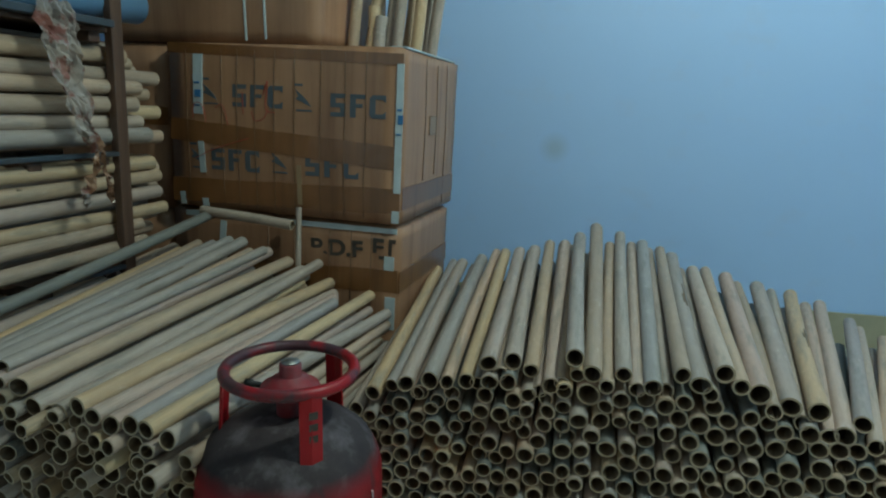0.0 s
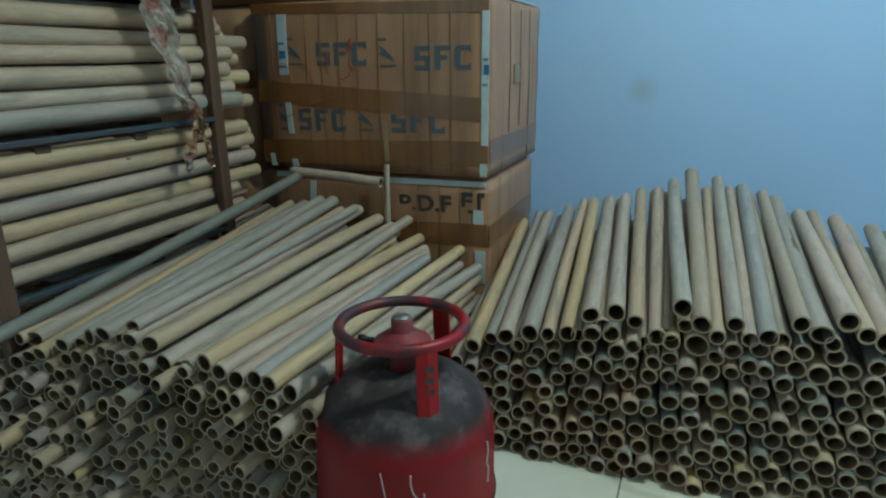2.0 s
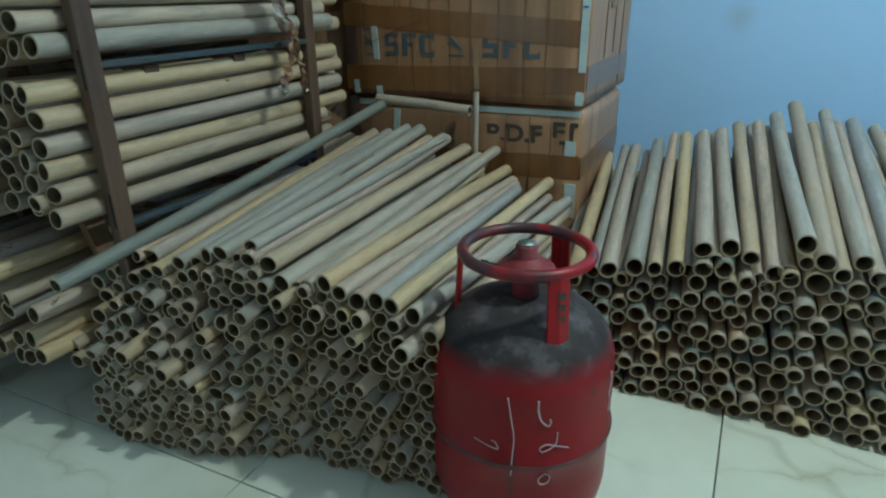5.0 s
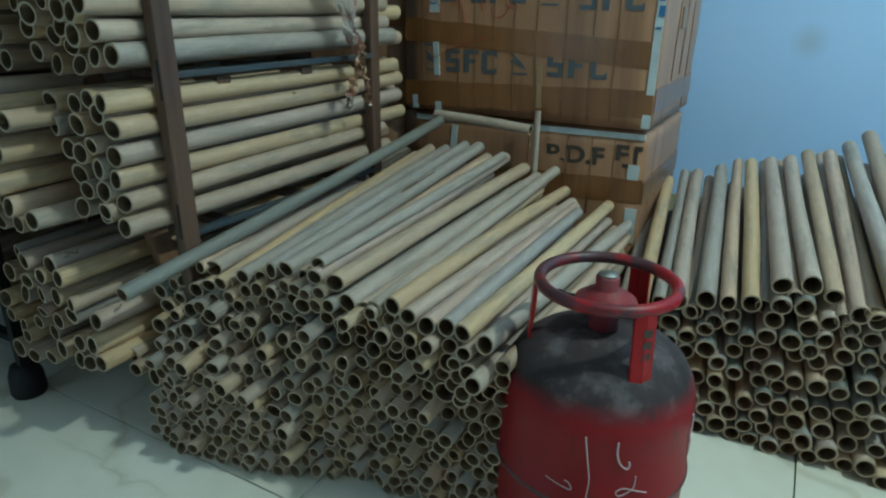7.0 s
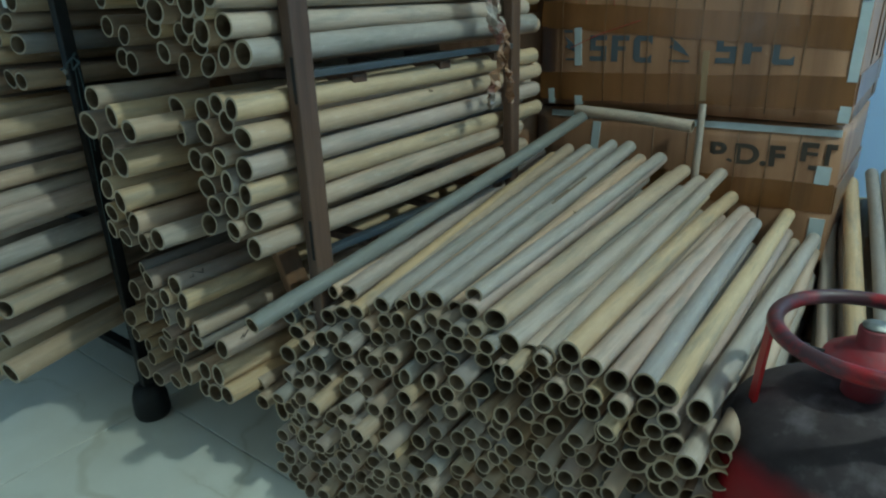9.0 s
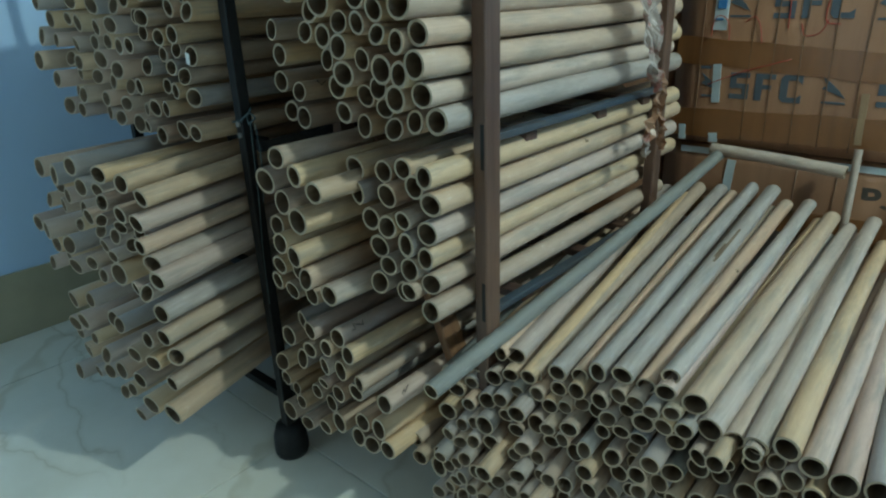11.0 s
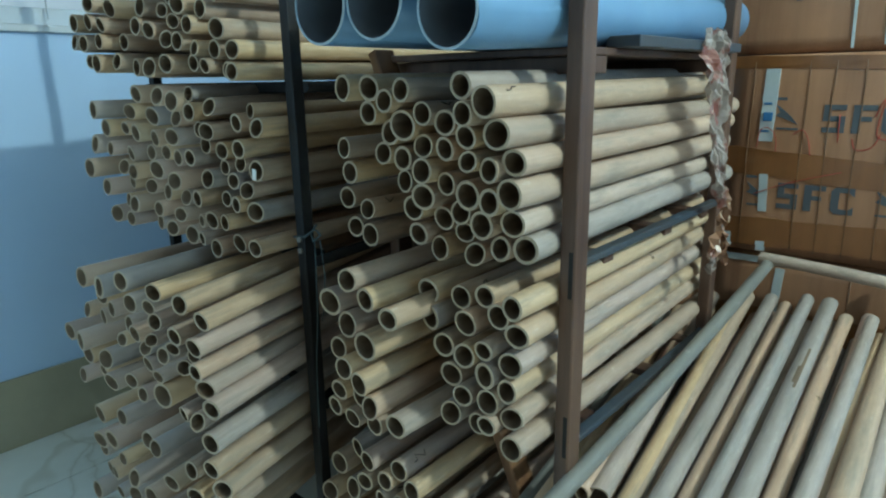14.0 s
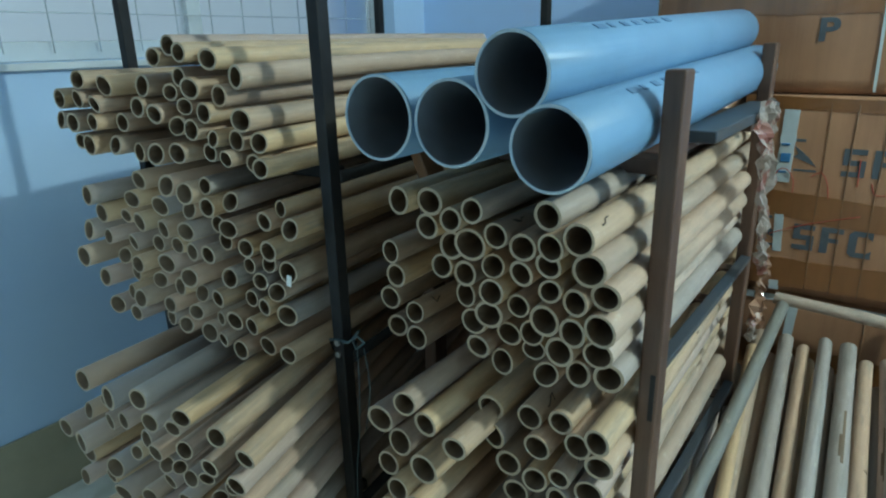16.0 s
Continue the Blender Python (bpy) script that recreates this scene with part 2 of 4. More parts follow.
def lathe(profile, sides=48, bm=None):
    bm = bm or bmesh.new()
    rings = [[bm.verts.new((r * math.cos(2 * math.pi * k / sides), r * math.sin(2 * math.pi * k / sides), z)) for k in range(sides)] for r, z in profile]
    for a, b in zip(rings, rings[1:]):
        for k in range(sides):
            f = bm.faces.new((a[k], a[(k + 1) % sides], b[(k + 1) % sides], b[k]))
            f.smooth = True
    return bm


def curvy(pts, steps=5):
    """A smooth line through the given points."""
    p = [Vector(pts[0])] + [Vector(q) for q in pts] + [Vector(pts[-1])]
    out = []
    for a, b, c, d in zip(p, p[1:], p[2:], p[3:]):
        for k in range(steps):
            t = k / steps
            out.append(0.5 * (2 * b + (c - a) * t + (2 * a - 5 * b + 4 * c - d) * t * t + (3 * b - a - 3 * c + d) * t ** 3))
    return out + [p[-1]]


def lerp_table(x, xs, ys):
    return float(np.interp(x, xs, ys))


def rag(line, width, seed, n=26, m=9):
    bm = bmesh.new()
    grid = []
    for i in range(n):
        t = i / (n - 1)
        k = t * (len(line) - 1)
        a = Vector(line[min(int(k), len(line) - 2)]).lerp(Vector(line[min(int(k), len(line) - 2) + 1]), k - min(int(k), len(line) - 2))
        w = lerp_table(t, [0, 0.15, 0.5, 0.8, 1], [0.8, 1.0, 0.8, 0.45, 0.16]) * width
        row = []
        for j in range(m):
            s = j / (m - 1) - 0.5
            p = a + Vector((0.0, s * w, 0.0))
            p.x += 0.022 * noise.noise(Vector((s * 5, t * 7, seed))) + 0.012 * noise.noise(Vector((s * 14, t * 20, seed + 2))) + 0.008
            p.y += 0.018 * noise.noise(Vector((s * 3, t * 9, seed + 7)))
            p.z += 0.012 * noise.noise(Vector((s * 6, t * 5, seed + 9)))
            row.append(bm.verts.new(p))
        grid.append(row)
    for a, b in zip(grid, grid[1:]):
        for j in range(m - 1):
            bm.faces.new((a[j], a[j + 1], b[j + 1], b[j]))
    return bm


# ---- room ----
FLOOR_TILE = 0.80
X0, X1, Y0, H = -2.18, 2.6, -3.6, 2.75
TURN = 8.5  # the far wall stands a little askew to the floor tiles

floor = tagged(part("floor", box(X0, X1, Y0 - 0.15, 1.6, -0.12, -0.006), grout), "pale veined marble tile floor with thin dark joints", "floor", kind="structure")
ceiling = tagged(part("ceiling", box(X0, X1, Y0, 1.6, H, H + 0.12), ceiling_paint), "plain white painted ceiling", "ceiling", kind="structure")
back = pose(1.57, 1.01, 0, 0, 0, TURN)
tagged(part("wall_north", box(-4.3, 1.5, 0, 0.15, 0, H), far_paint, m=back), "smooth pale blue painted plaster wall", "wall", kind="structure")
tagged(part("baseboard", box(-4.3, 1.5, -0.012, -0.001, 0, 0.15, 0.002), skirting_stone, m=back), "low brown stone skirting along the wall", "skirting", kind="structure")
tagged(part("wall_east", box(X1, X1 + 0.15, Y0, 1.6, 0, H), wall_paint), "plain pale blue painted wall", "wall", kind="structure")
# unseen front wall: brown to limit bounce, with an assumed wide doorway open to daylight
DX0, DX1, DZ = -2.0, -0.7, 2.1
bm = box(X0, DX0, Y0 - 0.15, Y0, 0, H)
box(DX1, X1, Y0 - 0.15, Y0, 0, H, bm=bm)
box(DX0, DX1, Y0 - 0.15, Y0, DZ, H, bm=bm)
tagged(part("wall_south", bm, plywood), "unseen brown plywood front wall with an assumed wide doorway", "wall", kind="structure")
# the left wall has a wide window above the rack
WY0, WY1, WZ0, WZ1 = -2.4, 0.25, 1.16, 2.35
bm = box(X0 - 0.2, X0, Y0, WY0, 0, H)
box(X0 - 0.2, X0, WY1, 1.6, 0, H, bm=bm)
box(X0 - 0.2, X0, WY0, WY1, 0, WZ0, bm=bm)
box(X0 - 0.2, X0, WY0, WY1, WZ1, H, bm=bm)
tagged(part("wall_west", bm, wall_paint), "smooth pale blue painted wall with a window", "wall", kind="structure")
tagged(part("baseboard", box(X0 + 0.001, X0 + 0.012, Y0, 0.3, 0, 0.205, 0.002), skirting_stone), "low brown stone skirting along the wall", "skirting", kind="structure")

tile_mesh = mesh_of("floor_tile", box(0.0015, FLOOR_TILE - 0.0015, 0.0015, FLOOR_TILE - 0.0015, -0.006, 0, 0.001), marble)
for i in range(7):
    for j in range(1, 7):
        t = new("floor_tile", tile_mesh)
        t.location = (0.50 + FLOOR_TILE * (i - 4), -1.2 + FLOOR_TILE * (j - 4), 0)
        t.parent = floor

# ---- tubes ----


def tube_mesh(seed, material, sides=18, cuts=6, wall=0.16):
    """A hollow bamboo tube of radius 1 and length 1 along z, slightly bowed and out of round."""
    rnd = random.Random(seed)
    bm = bmesh.new()
    bow, turn = rnd.uniform(0.0, 0.35), rnd.uniform(0, 6.28)
    oval, tw = rnd.uniform(0.0, 0.06), rnd.uniform(0, 6.28)

    def ring(z, s):
        cx = bow * math.sin(math.pi * z)
        return [bm.verts.new((cx * math.cos(turn) + s * math.cos(a) * (1 + oval * math.cos(2 * (a - tw))),
                              cx * math.sin(turn) + s * math.sin(a) * (1 + oval * math.cos(2 * (a - tw))), z + tilt(z, a)))
                for a in [2 * math.pi * k / sides for k in range(sides)]]
    slant, sdir = rnd.uniform(0, 0.004), rnd.uniform(0, 6.28)

    def tilt(z, a):
        return slant * math.cos(a - sdir) if z in (0.0, 1.0) else 0.0

    def skin(a, b, mi):
        for k in range(sides):
            f = bm.faces.new((a[k], a[(k + 1) % sides], b[(k + 1) % sides], b[k]))
            f.material_index, f.smooth = mi, mi != 1
    outer = [ring(i / cuts, 1 + rnd.uniform(-0.025, 0.025)) for i in range(cuts + 1)]
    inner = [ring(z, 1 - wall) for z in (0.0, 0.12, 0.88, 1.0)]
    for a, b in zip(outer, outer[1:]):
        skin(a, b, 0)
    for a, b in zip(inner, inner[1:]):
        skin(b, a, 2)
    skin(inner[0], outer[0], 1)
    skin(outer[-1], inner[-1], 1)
    me = mesh_of("bamboo_tube", bm, material, bamboo_cut, bamboo_shaded_inside)
    return me


TUBES = {k: [tube_mesh(10 * n + i, m, wall=(0.16, 0.185, 0.205, 0.235)[i % 4]) for i in range(8)] for n, (k, m) in enumerate((("tan", bamboo_tan), ("grey", bamboo_grey), ("slate", bamboo_slate)))}


def tube(near, far, r, group, label, rnd, look_of="tan"):
    """One tube from its near end to its far end."""
    a, b = Vector(near), Vector(far)
    ob = new("bamboo_tube", rnd.choice(TUBES[look_of]))
    q = (b - a).to_track_quat("Z", "Y").to_matrix().to_4x4() @ Matrix.Rotation(rnd.uniform(0, 6.28), 4, "Z")
    ob.matrix_basis = Matrix.Translation(a) @ q @ Matrix.Diagonal((r, r, (b - a).length, 1))
    return tagged(ob, label, "bamboo tube", group)


def tube_pose(near, far, r, rnd):
    a, b = Vector(near), Vector(far)
    q = (b - a).to_track_quat("Z", "Y").to_matrix().to_4x4() @ Matrix.Rotation(rnd.uniform(0, 6.28), 4, "Z")
    return Matrix.Translation(a) @ q @ Matrix.Diagonal((r, r, (b - a).length, 1))


def tube_heap(name, items, label, rnd):
    """Tubes too many to count, joined into one mesh; items: near end, far end, radius, look."""
    verts, faces, slots = [], [], []
    for near, far, r, look_of in items:
        me = rnd.choice(TUBES[look_of])
        m, n = tube_pose(near, far, r, rnd), len(verts)
        verts += [m @ v.co for v in me.vertices]
        faces += [[n + i for i in p.vertices] for p in me.polygons]
        slots += [p.material_index + {"tan": 0, "grey": 3, "slate": 6}[look_of] for p in me.polygons]
    me = bpy.data.meshes.new(name)
    me.from_pydata(verts, [], faces)
    for m in (bamboo_tan, bamboo_cut, bamboo_shaded_inside, bamboo_grey, bamboo_cut, bamboo_shaded_inside, bamboo_slate, bamboo_cut, bamboo_shaded_inside):
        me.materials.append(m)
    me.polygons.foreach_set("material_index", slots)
    me.polygons.foreach_set("use_smooth", [s % 3 != 1 for s in slots])
    return tagged(new(name, me), label, "bamboo tubes", kind="stuff")


def settle(x0, x1, floor_z, top, radii, rnd, tries=26, limit=400):
    """Round sections dropped one by one into the lowest gap between x0 and x1, up to the height top(x)."""
    done, fresh = [], []
    while len(fresh) < limit:
        best = None
        for _ in range(tries):
            r = rnd.uniform(*radii)
            x = rnd.uniform(x0 + r, x1 - r)
            z = floor_z + r
            for cx, cz, cr in done:
                gap = (r + cr) ** 2 - (x - cx) ** 2
                if gap > 0:
                    z = max(z, cz + math.sqrt(gap))
            if z + r < top(x) and (best is None or z < best[1]):
                best = (x, z, r)
        if best is None:
            break
        done.append(best)
        fresh.append(best)
    return fresh


# ---- window ----
frame_paint = speckled("frame_paint", (0.62, 0.66, 0.68), (0.52, 0.57, 0.6), 5, 0.4)
glass = mat("window_glass", (0.9, 0.95, 1.0), 0.35)
glass.node_tree.nodes["Principled BSDF"].inputs["Transmission Weight"].default_value = 1.0
window = thing("window_1", "wide bright window with a steel grille", "window", kind="structure")
fx = X0 - 0.09
for a in ((WY0, WY1, WZ0, WZ0 + 0.05), (WY0, WY1, WZ1 - 0.05, WZ1), (WY0, WY0 + 0.05, WZ0 + 0.05, WZ1 - 0.05), (WY1 - 0.05, WY1, WZ0 + 0.05, WZ1 - 0.05)):
    part("window_frame", box(fx - 0.03, fx + 0.03, a[0], a[1], a[2], a[3], 0.004), frame_paint, window)
for k in range(1, 3):
    y = WY0 + (WY1 - WY0) * k / 3
    part("window_frame", box(fx - 0.025, fx + 0.025, y - 0.025, y + 0.025, WZ0 + 0.05, WZ1 - 0.05, 0.004), frame_paint, window)
part("window_sill", box(X0 - 0.2, X0 + 0.02, WY0, WY1, WZ0 - 0.02, WZ0 - 0.001, 0.003), frame_paint, window)
pane = part("pane", box(fx - 0.004, fx + 0.004, WY0 + 0.05, WY1 - 0.05, WZ0 + 0.05, WZ1 - 0.05), glass, window)
pane.visible_shadow = False
bar_z = mesh_of("grille_bar", sweep([(0, 0, WZ0 + 0.02), (0, 0, WZ1 - 0.02)], 0.002, 6), frame_paint)
bar_y = mesh_of("grille_bar", sweep([(0, WY0 + 0.02, 0), (0, WY1 - 0.02, 0)], 0.002, 6), frame_paint)
for k in range(1, 22):
    b = new("grille_bar", bar_z)
    b.location, b.parent = (fx + 0.05, WY0 + k * (WY1 - WY0) / 22, 0), window
for k in range(1, 10):
    b = new("grille_bar", bar_y)
    b.location, b.parent = (fx + 0.058, 0, WZ0 + k * (WZ1 - WZ0) / 10), window
bright = bpy.data.materials.new("daylight_haze")
bright.use_nodes = True
bn = bright.node_tree.nodes
bn.remove(bn["Principled BSDF"])
em = bn.new("ShaderNodeEmission")
em.inputs[0].default_value, em.inputs[1].default_value = (0.62, 0.86, 1.0, 1), 0.5
bright.node_tree.links.new(em.outputs[0], bn["Material Output"].inputs[0])
tagged(part("backdrop", box(X0 - 1.6, X0 - 1.58, -4.5, 2.5, 0.2, 4.0), bright), "pale hazy daylight outside the window", "backdrop", kind="structure")
tagged(part("backdrop", box(-3.0, 1.2, Y0 - 1.6, Y0 - 1.58, -0.1, 3.2), bright), "pale hazy daylight outside the assumed doorway", "backdrop", kind="structure")

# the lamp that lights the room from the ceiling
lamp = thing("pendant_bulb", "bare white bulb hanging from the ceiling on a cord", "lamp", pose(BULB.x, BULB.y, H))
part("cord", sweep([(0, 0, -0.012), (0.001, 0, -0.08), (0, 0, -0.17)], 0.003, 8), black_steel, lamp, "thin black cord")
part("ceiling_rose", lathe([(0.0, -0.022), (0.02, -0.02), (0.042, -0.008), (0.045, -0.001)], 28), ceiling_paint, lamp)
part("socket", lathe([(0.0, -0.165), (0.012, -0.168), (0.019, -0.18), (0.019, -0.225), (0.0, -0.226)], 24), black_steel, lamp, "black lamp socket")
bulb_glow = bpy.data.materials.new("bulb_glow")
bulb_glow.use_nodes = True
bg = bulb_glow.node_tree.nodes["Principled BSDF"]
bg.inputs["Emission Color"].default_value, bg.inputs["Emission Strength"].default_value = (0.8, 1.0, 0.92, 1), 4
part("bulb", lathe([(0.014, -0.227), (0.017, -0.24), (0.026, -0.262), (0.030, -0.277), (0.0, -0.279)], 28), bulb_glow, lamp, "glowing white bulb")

# tube ends in millimetres: across, up, radius
W_UPPER = [(-915, 990, 19), (-880, 987, 20), (-886, 956, 18), (-841, 972, 17), (-811, 987, 17), (-976, 896, 18), (-977, 855, 19), (-1004, 808, 19), (-958, 793, 17), (-1005, 754, 20), (-961, 747, 20), (-865, 925, 20), (-879, 895, 17), (-823, 937, 23), (-786, 955, 17), (-711, 989, 19), (-752, 942, 19), (-707, 950, 18), (-713, 932, 18), (-846, 884, 19), (-798, 903, 17), (-851, 855, 18), (-797, 879, 19), (-712, 895, 16), (-679, 885, 18), (-844, 810, 20), (-814, 830, 21), (-766, 855, 18), (-735, 839, 22), (-689, 837, 20), (-797, 797, 19), (-753, 815, 18), (-841, 766, 20)]
W_UPPER_SIDE = [(-812, 748, 20), (-761, 779, 17), (-711, 800, 21), (-739, 749, 19), (-692, 765, 19), (-669, 972, 21), (-660, 927, 21), (-643, 896, 20), (-650, 853, 22), (-659, 806, 20), (-652, 771, 22), (-755, 908, 18)]
W_MIDDLE_INNER = [(-900, 705, 19), (-957, 655, 23), (-873, 676, 21), (-930, 619, 22), (-822, 657, 20), (-955, 572, 20), (-880, 597, 24), (-915, 549, 19), (-998, 518, 23), (-893, 537, 20), (-948, 499, 19), (-960, 470, 19), (-905, 497, 19), (-917, 460, 18), (-876, 492, 20), (-875, 461, 18), (-826, 473, 21)]
W_MIDDLE = [(-815, 682, 21), (-756, 682, 19), (-706, 695, 18), (-806, 642, 20), (-736, 649, 21), (-784, 600, 21), (-736, 598, 20), (-699, 616, 17), (-667, 676, 19), (-643, 688, 19), (-644, 650, 20), (-662, 598, 21), (-703, 572, 20), (-774, 551, 21), (-743, 528, 19), (-696, 527, 20), (-666, 556, 19), (-765, 492, 20), (-719, 483, 18), (-701, 496, 18), (-671, 496, 20), (-655, 479, 19)]
W_LOWER = [(-945, 378, 18), (-909, 372, 19), (-1001, 324, 22), (-851, 369, 19), (-872, 347, 18), (-923, 324, 19), (-1019, 263, 21), (-975, 278, 21), (-811, 354, 19), (-883, 303, 18), (-847, 304, 20), (-1015, 224, 16), (-1006, 198, 16), (-889, 260, 14), (-790, 302, 16), (-812, 270, 20), (-871, 245, 19), (-918, 233, 16), (-975, 184, 16), (-1023, 141, 22), (-894, 205, 18), (-743, 272, 20), (-955, 145, 18), (-914, 147, 19), (-871, 181, 23), (-795, 215, 19), (-745, 222, 21), (-822, 164, 21), (-774, 175, 18), (-725, 196, 19)]
B_THIRD = [(-1479, 642, 21), (-1381, 643, 21), (-1282, 674, 20), (-1182, 672, 17), (-1103, 668, 18), (-1049, 651, 17), (-1267, 636, 18), (-1224, 635, 16), (-1172, 626, 16), (-1440, 606, 17), (-1363, 602, 17), (-1510, 565, 16), (-1443, 565, 18), (-1616, 493, 21), (-1536, 495, 22), (-1308, 585, 17), (-1271, 578, 18), (-1126, 609, 18), (-1563, 450, 22), (-1424, 486, 21), (-1345, 546, 15), (-1192, 589, 12), (-1274, 545, 15), (-1204, 550, 17), (-1140, 585, 13), (-1096, 581, 14), (-1064, 607, 17), (-1021, 623, 16), (-1000, 605, 15), (-1401, 446, 20), (-1322, 469, 17), (-1302, 448, 17), (-1216, 473, 24)]
B_THIRD_LOW = [(-1272, 514, 16), (-1124, 553, 14), (-1066, 566, 16), (-1072, 528, 18), (-1020, 554, 14), (-1037, 510, 19), (-1217, 509, 14), (-1465, 446, 17), (-1121, 475, 14), (-1068, 482, 16), (-1547, 418, 17)]
B_FOURTH = [(-1555, 314, 22), (-1424, 355, 20), (-1540, 260, 21), (-1450, 302, 23), (-1312, 347, 19), (-1273, 346, 19), (-1553, 235, 18), (-1064, 438, 19), (-1061, 394, 19), (-1116, 373, 18), (-1421, 267, 15), (-1515, 201, 20), (-1456, 224, 16), (-1386, 236, 21), (-1207, 307, 20), (-1624, 99, 24), (-1055, 352, 19), (-1106, 330, 18), (-1318, 224, 22), (-1507, 142, 17), (-1424, 175, 21), (-1198, 254, 20), (-1098, 277, 18), (-1027, 318, 18), (-1285, 190, 18), (-1360, 148, 17), (-1206, 185, 23), (-1260, 140, 17), (-1109, 207, 24)]
B_SECOND = [(-1485, 955, 18), (-1390, 983, 17), (-1323, 980, 18), (-1286, 966, 18), (-1255, 983, 15), (-1403, 952, 16), (-1348, 944, 18), (-1295, 946, 16), (-1487, 920, 17), (-1406, 915, 17), (-1420, 919, 14), (-1515, 889, 18), (-1471, 882, 15), (-1231, 949, 17), (-1222, 955, 16), (-1353, 904, 16), (-1291, 909, 16), (-1211, 920, 17), (-1241, 932, 15), (-1153, 935, 17), (-1131, 954, 14), (-1104, 928, 17), (-1523, 843, 19), (-1428, 873, 16), (-1453, 847, 16), (-1374, 877, 16), (-1328, 879, 15), (-1300, 871, 16), (-1254, 876, 17), (-1237, 892, 15), (-1200, 884, 16), (-1141, 892, 17), (-1489, 807, 18)]
B_SECOND_LOW = [(-1427, 820, 16), (-1405, 841, 16), (-1350, 847, 18), (-1202, 856, 14), (-1156, 865, 15), (-1127, 855, 19), (-1371, 815, 16), (-1302, 828, 18), (-1336, 806, 17), (-1220, 840, 18), (-1175, 834, 16), (-1150, 819, 17), (-1407, 780, 18), (-1441, 784, 14), (-1485, 753, 18), (-1426, 750, 16), (-1352, 774, 16), (-1298, 798, 15), (-1246, 801, 17), (-1201, 801, 15), (-1166, 796, 16), (-1133, 783, 18), (-1366, 746, 16), (-1334, 737, 17), (-1293, 727, 19), (-1268, 755, 13), (-1229, 761, 18), (-1184, 763, 16), (-1304, 766, 15), (-1248, 726, 14), (-1225, 711, 18), (-1175, 723, 18), (-1124, 722, 17)]
B_TOP = [(-1515, 1112, 16), (-1476, 1112, 15), (-1461, 1142, 15), (-1423, 1129, 17), (-1432, 1108, 14), (-1517, 1078, 15), (-1489, 1075, 17), (-1443, 1077, 14), (-1354, 1131, 18), (-1364, 1101, 17), (-1498, 1043, 14), (-1468, 1039, 17), (-1407, 1075, 16), (-1410, 1041, 16), (-1374, 1030, 17), (-1324, 1091, 16), (-1337, 1029, 18), (-1314, 1174, 14), (-1287, 1190, 15), (-1259, 1180, 15), (-1223, 1170, 17), (-1282, 1145, 15), (-1300, 1123, 14), (-1257, 1125, 17), (-1204, 1119, 16), (-1267, 1107, 14), (-1176, 1145, 18), (-1224, 1095, 15), (-1283, 1074, 16), (-1254, 1070, 16), (-1283, 1034, 17), (-1243, 1034, 15)]
B_TOP_LOW = [(-1217, 1057, 14), (-1191, 1054, 16), (-1163, 1086, 18), (-1148, 1053, 16), (-1199, 1029, 13), (-1168, 1021, 15), (-1136, 1018, 16)]
L_LEFT = [(-522, 357, 14), (-302, 436, 8), (-583, 374, 10), (-675, 309, 15), (-626, 340, 12), (-593, 327, 15), (-562, 342, 13), (-474, 346, 14), (-439, 360, 13), (-395, 366, 14), (-663, 285, 15), (-590, 290, 15), (-621, 279, 12), (-521, 304, 15), (-480, 320, 13), (-404, 335, 14), (-357, 356, 12), (-327, 353, 15), (-663, 252, 17), (-578, 262, 16), (-528, 263, 13), (-496, 285, 15), (-433, 308, 14), (-387, 318, 12), (-355, 334, 12), (-329, 332, 12), (-280, 341, 13), (-268, 371, 13), (-710, 184, 16), (-566, 235, 14), (-668, 150, 17), (-577, 180, 14), (-539, 217, 14)]
L_LEFT_LOW = [(-495, 215, 13), (-464, 268, 13), (-423, 266, 13), (-392, 260, 13), (-360, 290, 14), (-313, 295, 13), (-262, 305, 14), (-688, 165, 14), (-351, 260, 14), (-446, 200, 13), (-419, 227, 12), (-382, 231, 14), (-330, 240, 13), (-288, 247, 12), (-370, 187, 14), (-406, 166, 13), (-373, 148, 15), (-331, 181, 14), (-339, 119, 13), (-325, 95, 15), (-284, 87, 13)]
L_RIGHT = [(-215, 362, 11), (-179, 380, 10), (-180, 356, 11), (-155, 344, 13), (-104, 351, 12), (-65, 356, 12), (-214, 331, 11), (-244, 339, 12), (-257, 307, 14), (-221, 306, 12), (-179, 310, 14), (-146, 303, 13), (-112, 314, 12), (-88, 294, 15), (-46, 316, 15), (-8, 353, 12), (2, 325, 12), (29, 331, 13), (-169, 264, 14), (-125, 259, 14), (-226, 229, 14), (-50, 257, 17), (-91, 233, 13), (-19, 258, 13), (29, 282, 12), (9, 263, 12), (-234, 275, 13), (-204, 280, 12)]
R_ROWS = [(259, 261, 19), (288, 231, 17), (336, 243, 17), (415, 315, 19), (455, 320, 19), (407, 282, 19), (444, 249, 20), (469, 281, 19), (500, 298, 17), (499, 265, 16), (537, 295, 16), (574, 321, 18), (597, 353, 15), (623, 315, 25), (574, 280, 16), (543, 267, 17), (660, 296, 16), (690, 312, 19), (737, 325, 18), (721, 291, 17), (750, 287, 16), (255, 204, 19), (296, 190, 20), (348, 201, 17), (368, 231, 17), (401, 245, 18), (397, 204, 18), (479, 237, 18), (537, 237, 18), (575, 242, 18), (609, 263, 19), (653, 263, 19), (692, 267, 16)]
